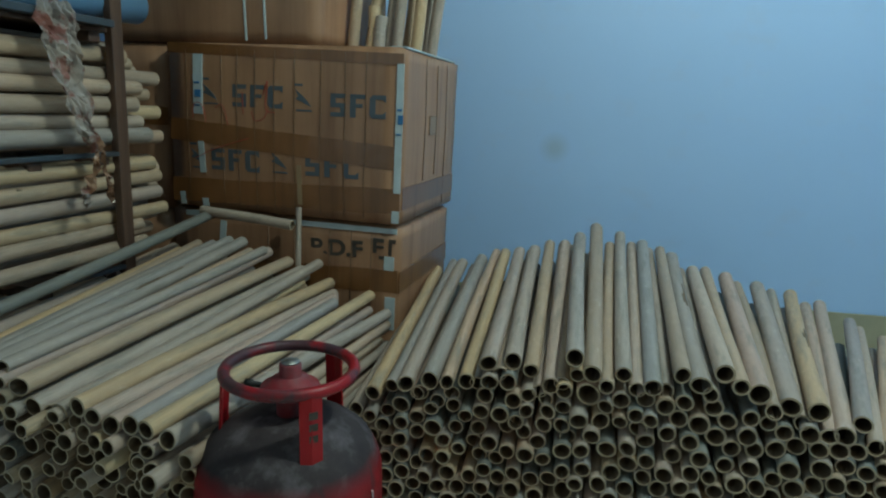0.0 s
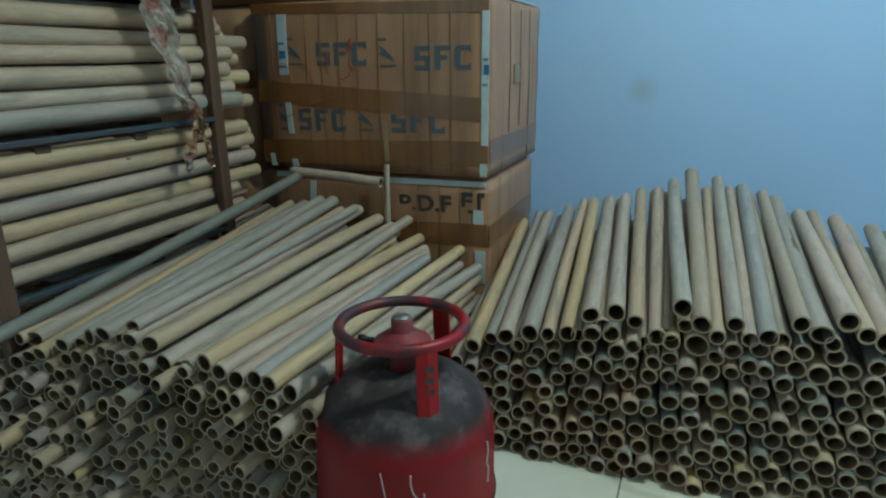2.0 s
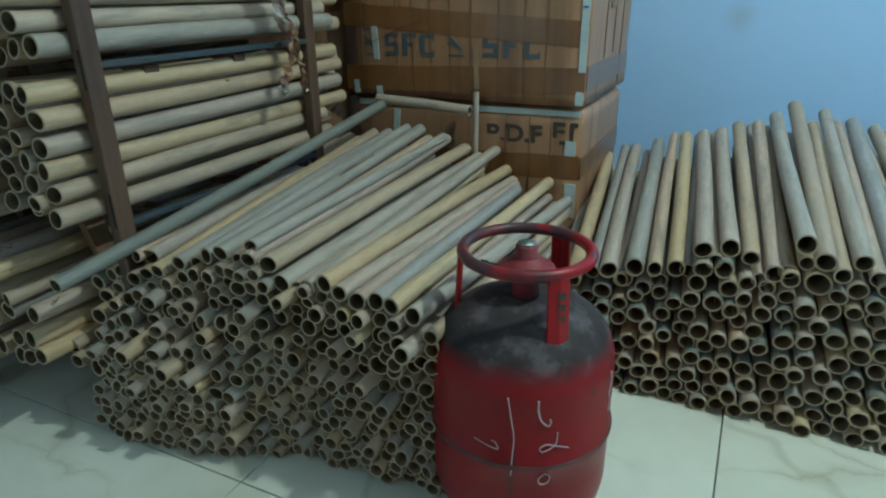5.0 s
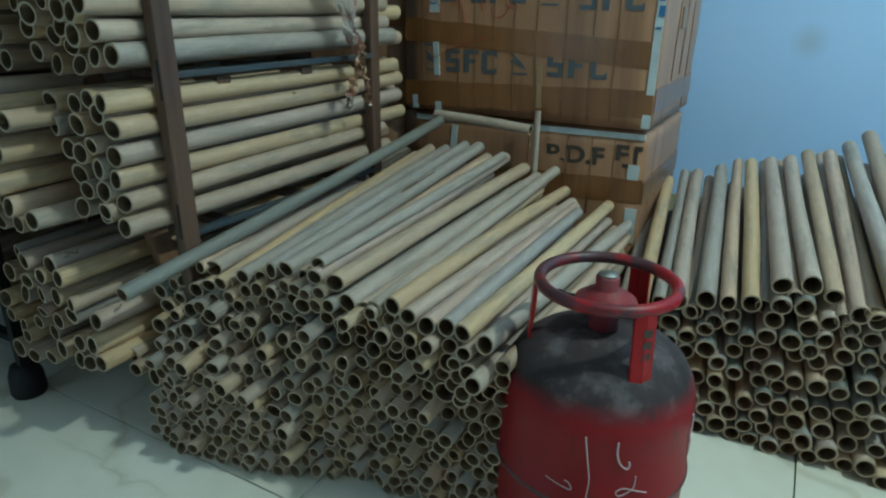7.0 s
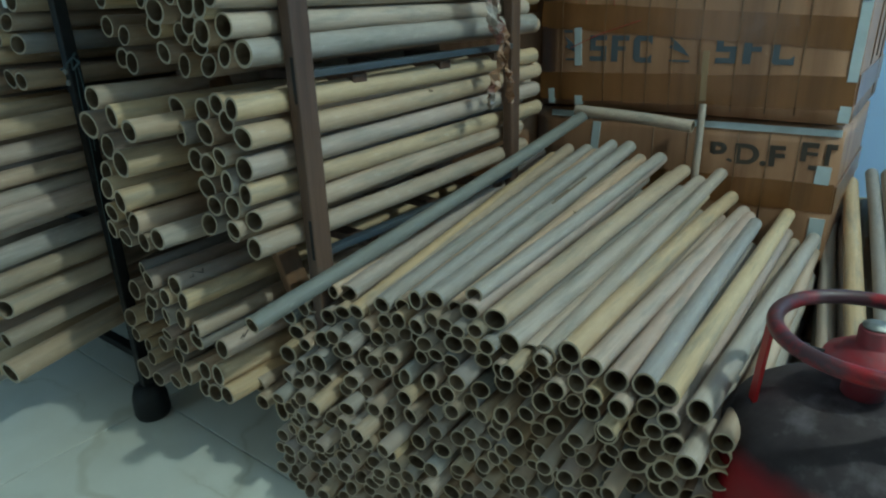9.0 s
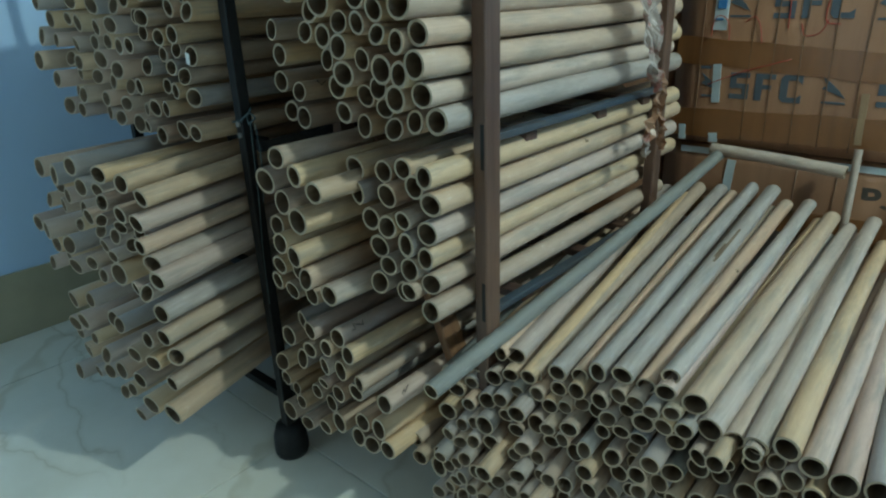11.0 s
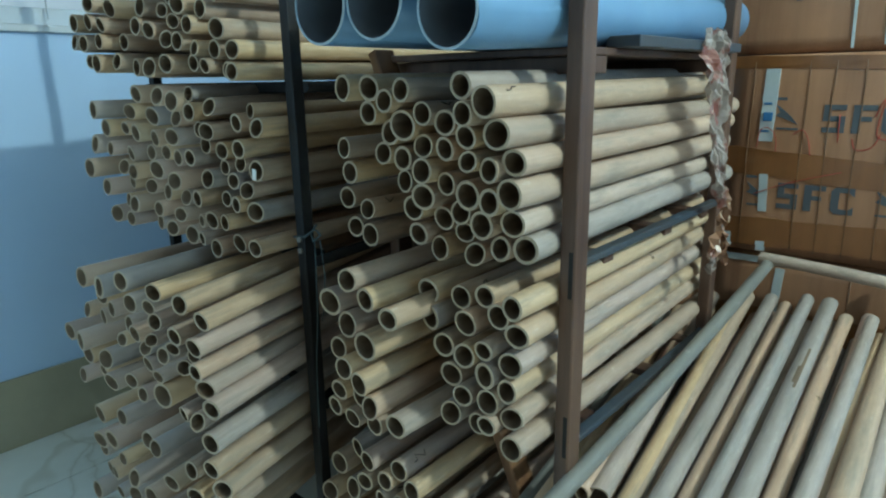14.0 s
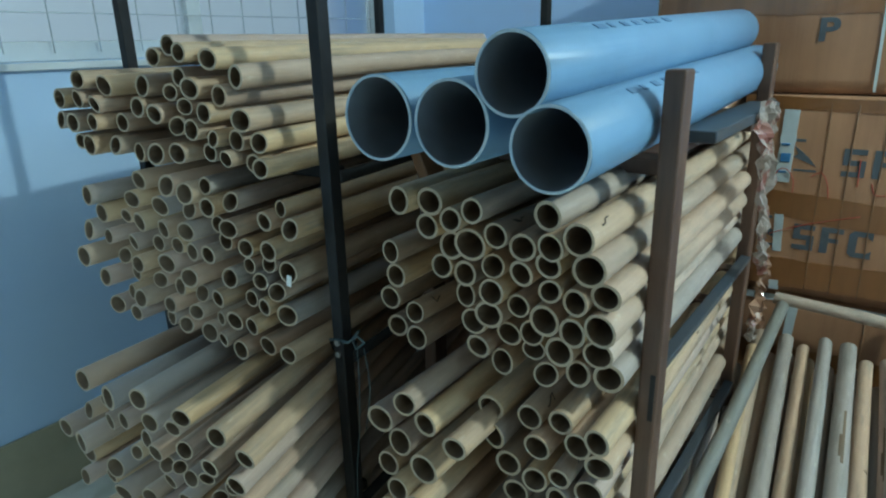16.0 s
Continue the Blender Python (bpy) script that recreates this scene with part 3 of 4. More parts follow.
R_ROWS_LOW = [(746, 236, 18), (638, 232, 18), (590, 220, 17), (323, 168, 17), (286, 122, 19), (325, 130, 17), (357, 152, 16), (425, 179, 19), (405, 147, 17), (465, 167, 17), (505, 169, 20), (441, 142, 17), (543, 165, 17), (582, 195, 19), (671, 208, 20), (711, 223, 17)]


def rows(*lists):
    return [(x / 1000, z / 1000, r / 1000) for some in lists for x, z, r in some]


def clear_of(sections, known, share=0.8):
    """Those sections that do not run into the known ones."""
    return [s for s in sections if all((s[0] - k[0]) ** 2 + (s[1] - k[1]) ** 2 > (share * (s[2] + k[2])) ** 2 for k in known)]


def apart(sections, right=-0.648):
    """The same round sections, pushed off one another until none overlap."""
    s = [list(c) for c in sections]
    for _ in range(40):
        for i, a in enumerate(s):
            for b in s[:i]:
                dx, dz = a[0] - b[0], a[1] - b[1]
                d = math.hypot(dx, dz) or 0.001
                over = 0.97 * (a[2] + b[2]) - d
                if over > 0:
                    ux, uz = dx / d * over * 0.3, dz / d * over * 0.3
                    a[0], a[1], b[0], b[1] = min(a[0] + ux, right), a[1] + uz, min(b[0] - ux, right), b[1] - uz
    return s


def nestle(x0, x1, top, radii, rnd, known, limit=400, slack=0.95):
    """Round sections fitted into the gaps: each new one touches two that are there, or one and the floor, the lowest first."""
    done, fresh = [tuple(k) for k in known], []
    for k in range(8):
        r = rnd.uniform(*radii)
        done.append((x0 + (x1 - x0) * (k + 0.5) / 8, r, r))
        fresh.append(done[-1])
    misses = 0
    while len(fresh) < limit and misses < 6:
        r, best = rnd.uniform(*radii), None
        for i, (ax, az, ar) in enumerate(done):
            spots = [(ax + s * math.sqrt(max(0.0, (ar + r) ** 2 - (az - r) ** 2)), r) for s in (-1, 1)] if az < ar + 2 * r else []
            for bx, bz, br in done[:i]:
                if abs(bx - ax) > 0.08 or abs(bz - az) > 0.08:
                    continue
                d = math.hypot(bx - ax, bz - az)
                p, q = ar + r, br + r
                if abs(p - q) < d < p + q:
                    h = (p * p - q * q + d * d) / (2 * d)
                    w = math.sqrt(max(0.0, p * p - h * h))
                    ux, uz = (bx - ax) / d, (bz - az) / d
                    spots += [(ax + ux * h - uz * w, az + uz * h + ux * w), (ax + ux * h + uz * w, az + uz * h - ux * w)]
            for x, z in spots:
                if x0 < x < x1 and r * 0.99 <= z < top(x) - r and (best is None or z < best[1]):
                    if all((x - cx) ** 2 + (z - cz) ** 2 > (slack * (r + cr)) ** 2 for cx, cz, cr in done):
                        best = (x, z, r)
        if best is None:
            misses += 1
            continue
        done.append(best)
        fresh.append(best)
    return fresh


# ---- pile of tubes on the floor by the far wall ----
rnd = random.Random(11)
RX = [0.15, 0.226, 0.279, 0.363, 0.409, 0.459, 0.499, 0.545, 0.589, 0.627, 0.689, 0.748, 0.80, 0.838, 0.88, 0.914, 0.948, 1.011, 1.061, 1.11, 1.145, 1.2, 1.26, 1.33, 1.4]
RZ = [0.246, 0.28, 0.293, 0.306, 0.355, 0.360, 0.345, 0.326, 0.394, 0.362, 0.368, 0.355, 0.389, 0.371, 0.398, 0.374, 0.366, 0.341, 0.341, 0.303, 0.322, 0.28, 0.25, 0.2, 0.16]
FX0, FX1 = [0.1, 0.15, 0.587, 0.69, 0.80, 1.0, 1.145, 1.4], [-0.02, 0.032, 0.530, 0.66, 0.780, 1.08, 1.40, 1.75]
FZ0, FZ1 = [0.0, 0.12, 0.30, 0.44, 0.6, 0.77, 0.92, 1.18, 1.46, 1.8], [0.305, 0.34, 0.405, 0.44, 0.505, 0.465, 0.395, 0.36, 0.25, 0.16]
R_LABEL, R_GROUP = "dusty tan and grey cut bamboo tube on a floor pile", "tubes piled by the far wall"


def r_tube(x, z, top):
    fx = lerp_table(x, FX0, FX1)
    ridge = lerp_table(x, RX, RZ)
    lift = lerp_table(fx, FZ0, FZ1) - ridge
    y = -0.56 - 0.05 * max(0.0, 1 - z / 0.38) + 0.12 * max(0.0, x - 0.75) + rnd.uniform(-0.012, 0.012)
    far_y = 0.42 + rnd.uniform(-0.10, 0.05) if top else 0.38 + rnd.uniform(-0.08, 0.0)
    return (x, y, z), (fx + rnd.uniform(-0.008, 0.008), far_y, z + lift * min(1.0, z / ridge) * (far_y + 0.6) - (0 if top else 0.012))


top_row = [(x, z, rnd.uniform(0.017, 0.0215)) for x, z in zip(RX, RZ)]
for n, (x, z, r) in enumerate(top_row):
    tube(*r_tube(x, z, True), r, R_GROUP, R_LABEL, rnd, "grey" if n % 3 else "tan")
for a, b in zip(top_row, top_row[1:]):
    gap = b[0] - a[0]
    if gap > 0.042:
        drop = math.sqrt(max(0.0, (0.017 + max(a[2], b[2])) ** 2 - gap * gap / 4))
        tube(*r_tube((a[0] + b[0]) / 2, (a[1] + b[1]) / 2 - drop, True), 0.0165, R_GROUP, R_LABEL, rnd, rnd.choice(("tan", "grey")))
known = top_row + rows(R_ROWS, R_ROWS_LOW)
fill = clear_of(settle(0.09, 1.46, 0.0, lambda x: lerp_table(x, RX, RZ) - 0.01, (0.0165, 0.0205), rnd), known, 0.72)
tube_heap("bamboo_tube_heap", [(*r_tube(x, z, False), r, rnd.choice(("tan", "grey", "grey", "slate", "slate"))) for x, z, r in known[len(top_row):] + fill],
          "many dusty bamboo tubes heaped on the floor by the wall", rnd)

# ---- pile of tubes on the floor beside the rack ----
rnd = random.Random(23)
LX = [-0.563, -0.521, -0.477, -0.412, -0.370, -0.303, -0.263, -0.240, -0.179, -0.145, -0.113, -0.078, -0.043, -0.015, 0.024]
LZ = [0.371, 0.357, 0.376, 0.399, 0.413, 0.414, 0.410, 0.377, 0.384, 0.396, 0.387, 0.38, 0.386, 0.383, 0.374]
GX = [-0.708, -0.617, -0.558, -0.470, -0.422, -0.342, -0.293, -0.256, -0.213, -0.186, -0.140, -0.118, -0.095, -0.056, 0.012]
GY = [-0.16, -0.16, -0.17, -0.21, -0.216, -0.207, -0.18, -0.16, -0.136, -0.11, -0.186, -0.23, -0.279, -0.061, -0.137]
GZ = [0.411, 0.432, 0.439, 0.466, 0.470, 0.446, 0.415, 0.388, 0.409, 0.345, 0.336, 0.337, 0.339, 0.319, 0.28]
L_LABEL, L_GROUP = "greyish tan cut bamboo tube on a floor stack", "tubes stacked beside the rack"
for n, (x, z, gx, gy, gz) in enumerate(zip(LX, LZ, GX, GY, GZ)):
    tube((x, -1.1 + rnd.uniform(-0.006, 0.006), z), (gx, gy, gz), rnd.uniform(0.0152, 0.0176), L_GROUP, L_LABEL, rnd, "tan" if n in (1, 6, 9, 13) else "grey")
for k in range(len(LX) - 1):
    if LX[k + 1] - LX[k] > 0.05:
        mid = [(v[k] + v[k + 1]) / 2 for v in (LX, LZ, GX, GY, GZ)]
        near_drop, far_drop = (math.sqrt(max(0.0001, 0.031 ** 2 - (v[k + 1] - v[k]) ** 2 / 4)) for v in (LX, GX))
        tube((mid[0], -1.09, mid[1] - near_drop), (mid[2], mid[3] - 0.03, mid[4] - far_drop), 0.0145, L_GROUP, L_LABEL, rnd, "grey" if k % 2 else "tan")
tube((-0.603, -1.264, 0.373), (-0.578, -0.152, 0.529), 0.0148, L_GROUP, "long blue-grey tube lying slantwise on the stack", rnd, "slate")


def l_tube(x, z):
    low = lerp_table(x, [-0.7, -0.55, -0.4, -0.3, -0.22, 0.06], [-1.205, -1.19, -1.17, -1.12, -1.085, -1.075])
    y = low + (-1.105 - low) * min(1.0, max(0.0, (z - 0.20) / 0.15)) + rnd.uniform(-0.014, 0.012) - (rnd.uniform(0.01, 0.045) if x > -0.55 and rnd.random() < 0.2 else 0.0)
    gx = lerp_table(x, LX, GX) + min(0.0, x - LX[0]) + rnd.uniform(-0.012, 0.012)
    ridge = lerp_table(x, LX, LZ)
    rise = (lerp_table(x, LX, GZ) - ridge) * min(1.0, z / ridge) - 0.006
    return (x, y, z), (gx, lerp_table(x, LX, GY) - 0.03 + rnd.uniform(-0.07, 0.03), max(z + rise, 0.015))


left = apart([(x, z, (1.1 if x < -0.26 else 1.14) * r) for x, z, r in rows(L_LEFT, L_LEFT_LOW, L_RIGHT)], 0.06)
for n, (x, z, r) in enumerate(left):
    tube(*l_tube(x, z), max(r, 0.0125), L_GROUP, L_LABEL, rnd, ("tan", "grey", "grey", "slate")[n % 4] if n % 9 == 3 else ("tan", "grey")[n % 2])
known = left + [(x, z, 0.0155) for x, z in zip(LX, LZ)]
fill = nestle(-0.66, 0.06, lambda x: min(lerp_table(x, LX, LZ) - 0.005, 0.34 + 0.4 * (x + 0.66)), (0.0118, 0.0146), rnd, known)
tube_heap("bamboo_tube_heap", [(*l_tube(x, z), r, rnd.choice(("tan", "grey"))) for x, z, r in fill], "many thin bamboo tubes stacked low on the floor", rnd)

# ---- tubes in the racks ----


def lay(sections, y_at, length, slope, label, group, seed, tan=0.7, spread=0.012, joined=None, reach=0.04):
    rnd = random.Random(seed)
    for x, z, r in apart(sections):
        y = y_at(x, z) + rnd.uniform(-spread, spread)
        L = length + rnd.uniform(-0.05, reach)
        skew = slope(x) if callable(slope) else slope
        near, far = (x, y, z), (x + skew * L + rnd.uniform(-0.006, 0.006), y + L, z + rnd.uniform(-0.004, 0.010))
        look_of = "tan" if rnd.random() < tan else "grey"
        if joined is None:
            tube(near, far, r * 0.97, group, label, rnd, look_of)
        else:
            joined.append((near, far, r * 0.97, look_of))


SIDE = [(-0.653, 0.470, 0.0195), (-0.660, 0.512, 0.0195)]
W_LABEL, W_GROUP = "tan cut bamboo tube lying in the wooden rack", "tubes in the wooden rack"
lay(rows(W_UPPER, W_UPPER_SIDE), lambda x, z: -1.185 - 0.32 * (z - 0.78), 0.90, -0.02, W_LABEL, W_GROUP, 31, 0.85, reach=0.11)
lay([s for s in rows(W_MIDDLE_INNER) if s[0] > -0.99], lambda x, z: -1.28, 0.95, -0.02, W_LABEL, W_GROUP, 32, 0.8)
lay(rows(W_MIDDLE[:-2]) + SIDE, lambda x, z: -1.20, 0.90, -0.02, W_LABEL, W_GROUP, 33, 0.8, reach=0.12)
lay(rows(W_LOWER), lambda x, z: -1.25, 0.92, -0.02, W_LABEL, W_GROUP, 34, 0.6)

B_LABEL, B_GROUP = "slim tan bamboo tube lying in the black rack", "tubes in the black steel rack"
second, third = rows(B_SECOND, B_SECOND_LOW), [s for s in rows(B_THIRD, B_THIRD_LOW, B_FOURTH) if s[0] < -1.03]
lean = lambda x, z: -1.29 + 0.25 * (x + 1.11)
heap = []
fan = lambda x: -0.10 - 0.20 * min(1.0, max(0.0, (x + 1.45) / 0.42))
lay(rows(B_TOP, B_TOP_LOW), lean, 1.0, -0.1, B_LABEL, B_GROUP, 41, 0.85)
lay([s for s in second if s[0] > -1.26], lean, 1.0, -0.1, B_LABEL, B_GROUP, 42, 0.6)
lay([s for s in second if s[0] <= -1.26], lean, 1.0, -0.1, "", "", 43, 0.6, joined=heap)
lay([s for s in third if s[0] > -1.2], lambda x, z: -1.46, 1.1, fan, B_LABEL, B_GROUP, 44, 0.4)
lay([s for s in third if s[0] <= -1.2], lambda x, z: -1.46, 1.1, fan, "", "", 45, 0.4, joined=heap)
tube_heap("bamboo_tube_heap", heap, "many slim bamboo tubes filling the black steel rack", random.Random(46))

# pen marks on some of the tubes


def pen_mark(ob, along, turn, seed):
    """A short scribbled number on a tube's upper side, as plain strokes."""
    rnd = random.Random(seed)
    m = ob.matrix_basis
    a, axis = m.translation, (m.to_3x3() @ Vector((0, 0, 1))).normalized()
    r = m.to_3x3().col[0].length
    side = axis.cross(Vector((0, 0, 1))).normalized()
    up = side.cross(axis)
    pts = []
    for k in range(6):
        t = turn + rnd.uniform(-0.35, 0.35)
        pts.append(a + axis * (along + 0.022 * (k / 5 - 0.5) + rnd.uniform(-0.006, 0.006)) + (up * math.cos(t) + side * math.sin(t)) * r * 1.03)
    bm = sweep(pts, 0.0009, 4)
    bm.transform(m.inverted())
    part("pen_mark", bm, black_print, ob, "small dark pen scribble")


marked = [o for o in scene.objects if o.name.startswith("bamboo_tube") and o.get("group") == W_GROUP]
for k, o in enumerate(marked):
    if k % 6 == 2:
        pen_mark(o, 0.04, 0.75, k)

# ---- wooden rack ----
rack = thing("wooden_rack", "brown wooden storage rack with blue-grey steel shelf bars", "rack")
for x, y, top in ((-0.618, -1.10, 1.15), (-0.638, -0.44, 1.17), (-1.04, -1.03, 1.0), (-1.06, -0.42, 1.1)):
    part("post", box(x - 0.012, x + 0.013, y - 0.019, y + 0.019, 0, top, 0.003), brown_wood, rack)
for z0, z1 in ((0.69, 0.76), (0.43, 0.50)):
    part("stain", box(-0.615, -0.608, -1.1196, -1.1185, z0, z1, 0.0004), black_steel, rack, "dark worn streak")
run = Vector((0.425, 0, -1.0))
part("brace", box(-0.024, 0.024, -0.010, 0.010, 0, run.length, 0.003), orange_wood, rack, "unpainted orange-brown diagonal batten",
     Matrix.Translation((-1.045, -1.06, 1.05)) @ run.to_track_quat("Z", "Y").to_matrix().to_4x4())
for z in (0.445, 0.748):
    part("shelf_bar", box(-0.640, -0.620, -1.078, -0.462, z - 0.024, z - 0.012, 0.002), blue_steel, rack, "blue-grey steel angle bar")
    for y in (-0.95, -0.70, -0.50):
        part("cross_bar", box(-1.05, -0.636, y - 0.018, y + 0.018, z - 0.046, z - 0.03, 0.002), brown_wood, rack)
for y in (-1.0, -0.5):
    part("cross_bar", box(-1.05, -0.60, y - 0.018, y + 0.018, 0.06, 0.10, 0.002), brown_wood, rack)
    part("cross_bar", box(-1.05, -0.640, y - 0.018, y + 0.018, 1.005, 1.03, 0.002), brown_wood, rack)
part("shelf_bar", box(-0.63, -0.60, -1.075, -0.465, 0.06, 0.095, 0.002), brown_wood, rack)
# assumed board: hides the bright wall behind and keeps the upper bay dark
part("shelf_board", box(-1.035, -0.64, -1.05, -0.45, 1.0305, 1.042, 0.002), brown_wood, rack, "assumed dark brown board that shades the bay below")
part("shelf_bar", box(-0.66, -0.604, -0.95, -0.47, 1.0425, 1.06, 0.002), blue_steel, rack)

# ---- black steel rack ----
brack = thing("steel_rack", "black painted steel storage rack", "rack")
for x, y in ((-1.07, -1.235), (-1.69, -1.17), (-1.205, -0.3), (-1.78, -0.3)):
    part("post", box(x - 0.011, x + 0.011, y - 0.011, y + 0.011, 0.05, 1.75, 0.002), black_steel, brack)
    part("foot", lathe([(0.0, 0), (0.034, 0), (0.038, 0.012), (0.036, 0.05), (0.028, 0.075), (0.0, 0.08)], 20), black_steel, brack, "round black plastic foot", pose(x, y, 0))
for z in (0.085, 0.405, 0.695, 1.005):
    for y in (-1.17, -0.32):
        off = 0 if y < -1 else -0.09
        part("cross_bar", box(-1.67 + off, -1.115 + off, y - 0.012, y + 0.012, z - 0.024, z - 0.004, 0.002), black_steel, brack)
    for x in (-1.12, -1.70):
        part("side_bar", sweep([(x + 0.03, -1.2, z - 0.014), (x - 0.09, -0.32, z - 0.014)], 0.010, 6), black_steel, brack)
for k, z in enumerate((0.715, 0.735)):
    part("bolt", sweep([(-1.07, -1.250, z), (-1.07, -1.244, z)], 0.005, 8), brass, brack)
teal_cord = speckled("teal_cord", (0.05, 0.09, 0.10), (0.03, 0.05, 0.055), 40, 0.7)
twine = thing("string", "thin teal string knotted round the black rack post", "string")
part("knot", sweep([(-1.056, -1.250, 0.742), (-1.035, -1.258, 0.750), (-1.020, -1.252, 0.762), (-1.010, -1.248, 0.752), (-1.022, -1.255, 0.741), (-1.034, -1.250, 0.752), (-1.022, -1.246, 0.768)], 0.002, 6), teal_cord, twine)
part("loop", sweep([(-1.085, -1.249, 0.738), (-1.07, -1.2475, 0.741), (-1.052, -1.249, 0.744)], 0.002, 6), teal_cord, twine)
for dx in (0.0, 0.014):
    part("tail", sweep(curvy([(-1.022 + dx, -1.252, 0.745), (-1.019 + 1.6 * dx, -1.256, 0.68), (-1.027 + dx, -1.254, 0.60), (-1.045, -1.25, 0.5), (-1.05, -1.25, 0.38)][:5 if dx == 0 else 3]), 0.0009, 5), teal_cord, twine)
paper = mat("white_paper", (0.75, 0.78, 0.78), 0.7)
tagged(part("paper_scrap", box(-0.004, 0.004, -0.0006, 0.0006, -0.010, 0.010, 0.0004), paper, m=pose(-1.100, -1.306, 0.853, 12, 14, 20)), "small white paper scrap stuck in a tube end", "paper")

# ---- blue pipes on top of the wooden rack ----
for k, (x, y, z, r, fx, fz) in enumerate(((-0.913, -1.3, 1.10, 0.052, -0.94, 1.10), (-0.805, -1.3, 1.099, 0.050, -0.83, 1.10),
                                          (-0.728, -1.3, 1.153, 0.0445, -0.735, 1.195), (-0.683, -1.3, 1.079, 0.0465, -0.69, 1.118))):
    L = 1.0
    bm = lathe([(r - 0.0035, 0.0005), (r - 0.0005, 0), (r, 0.001), (r, 0.3), (r, 0.6), (r, L - 0.001), (r - 0.0035, L)], 48)
    rndp = random.Random(k)
    for v in bm.verts:
        if v.co.z < 0.01:
            v.co.z += 0.003 * max(0, math.sin(3 * math.atan2(v.co.y, v.co.x) + k)) + rndp.uniform(0, 0.0015)
    a, b = Vector((x, y, z)), Vector((fx, -0.3, fz))
    m = Matrix.Translation(a) @ (b - a).to_track_quat("Z", "Y").to_matrix().to_4x4()
    pipe = thing("plastic_pipe", "thick sky-blue plastic drain pipe lying on the rack", "pipe", m, "blue pipes on the rack")
    part("wall", bm, pvc_blue, pipe)
    part("rim", lathe([(r - 0.0036, -0.0004), (r - 0.002, -0.0012), (r - 0.0002, 0.0002)], 48), pvc_cut, pipe, "pale rough cut edge")
    if k > 1:
        side = Vector((math.sin(0.5), 0, math.cos(0.5)))
        for j, w in enumerate((0.03, 0.012, 0.02, 0.02, 0.035, 0.014, 0.026)):
            y0 = 0.16 + 0.042 * j
            mid = a + (b - a).normalized() * (y0 + w / 2) + side * (r + 0.0002)
            bm = box(-0.005, 0.005, -w / 2, w / 2, -0.0006, 0.0006)
            bm.transform(m.inverted() @ Matrix.Translation(mid) @ Matrix.Rotation(0.5, 4, "Y"))
            part("printed_mark", bm, pipe_print, pipe, "faint dark blue print")
    part("bore", lathe([(r - 0.0036, L), (r - 0.0036, 0.5), (r - 0.0036, 0.001)], 48), pvc_inside, pipe, "dark grey inner face")

# ---- cardboard boxes ----


def front_of(b, x, z):
    """The y of a carton's bulging front face; b: x0, x1, y0, z0, z1."""
    u, w = (x - b[0]) / (b[1] - b[0]) - 0.5, (z - b[3]) / (b[4] - b[3]) - 0.5
    return b[2] - 0.010 * max(0, 1 - 4 * u * u) * max(0, 1 - 4 * w * w) - 0.0012 * noise.noise(Vector((x * 5, z * 5, b[4])))


def carton(x0, x1, y0, y1, z0, z1, n=14):
    """A carton with a slightly bulging front and soft edges."""
    bm = bmesh.new()
    bmesh.ops.create_cube(bm, size=1)
    bmesh.ops.bevel(bm, geom=bm.edges[:], offset=0.012, segments=2, affect="EDGES")
    bmesh.ops.subdivide_edges(bm, edges=[e for e in bm.edges if e.calc_length() > 0.5], cuts=n, use_grid_fill=True)
    for v in bm.verts:
        p = Vector((x0 + (v.co.x + 0.5) * (x1 - x0), y0 + (v.co.y + 0.5) * (y1 - y0), z0 + (v.co.z + 0.5) * (z1 - z0)))
        if v.co.y < -0.49:
            p.y = front_of((x0, x1, y0, z0, z1), p.x, p.z)
        if v.co.x > 0.49:
            p.x += 0.004 * noise.noise(p * 6)
        v.co = p
    return smooth(bm)


def band(b, x0, z0, x1, z1, w, seed, n=24, lift=0.0016):
    """A strip of tape on a carton's front: wavy, creased and thin."""
    bm = bmesh.new()
    d = Vector((x1 - x0, 0, z1 - z0))
    u = Vector((-d.z, 0, d.x)).normalized()
    cols = []
    for i in range(n + 1):
        t = i / n
        c = Vector((x0, 0, z0)) + d * t
        w2 = w * (0.5 + 0.06 * noise.noise(Vector((t * 9, seed, 0))))
        col = []
        for s, back in ((-1, 0), (-0.4, 0), (0.3, 0), (1, 0), (1, 1), (-1, 1)):
            p = c + u * s * w2
            p.y = front_of(b, p.x, p.z) - lift + 0.003 * back - (0 if back else 0.0007 * noise.noise(Vector((t * 30, s * 2, seed))))
            col.append(bm.verts.new(p))
        cols.append(col)
    for a, c in zip(cols, cols[1:]):
        for k in range(6):
            bm.faces.new((a[k], a[(k + 1) % 6], c[(k + 1) % 6], c[k]))
    bm.faces.new(cols[0]), bm.faces.new(list(reversed(cols[-1])))
    bmesh.ops.recalc_face_normals(bm, faces=bm.faces[:])
    return bm


def lettering(word, size, mat_, parent, m, stretch=1.0, label=""):
    cu = bpy.data.curves.new("writing", "FONT")
    cu.body, cu.size, cu.extrude, cu.offset = word, size, 0.0006, 0.0022
    ob = new("writing", cu)
    dg = bpy.context.evaluated_depsgraph_get()
    me = bpy.data.meshes.new_from_object(ob.evaluated_get(dg))
    bpy.data.objects.remove(ob)
    me.materials.clear()
    me.materials.append(mat_)
    out = new("writing", me)
    out.matrix_basis = m @ Matrix.Diagonal((stretch, 1, 1, 1))
    out.parent = parent
    out["label"] = label or "dark printed letters"
    return out


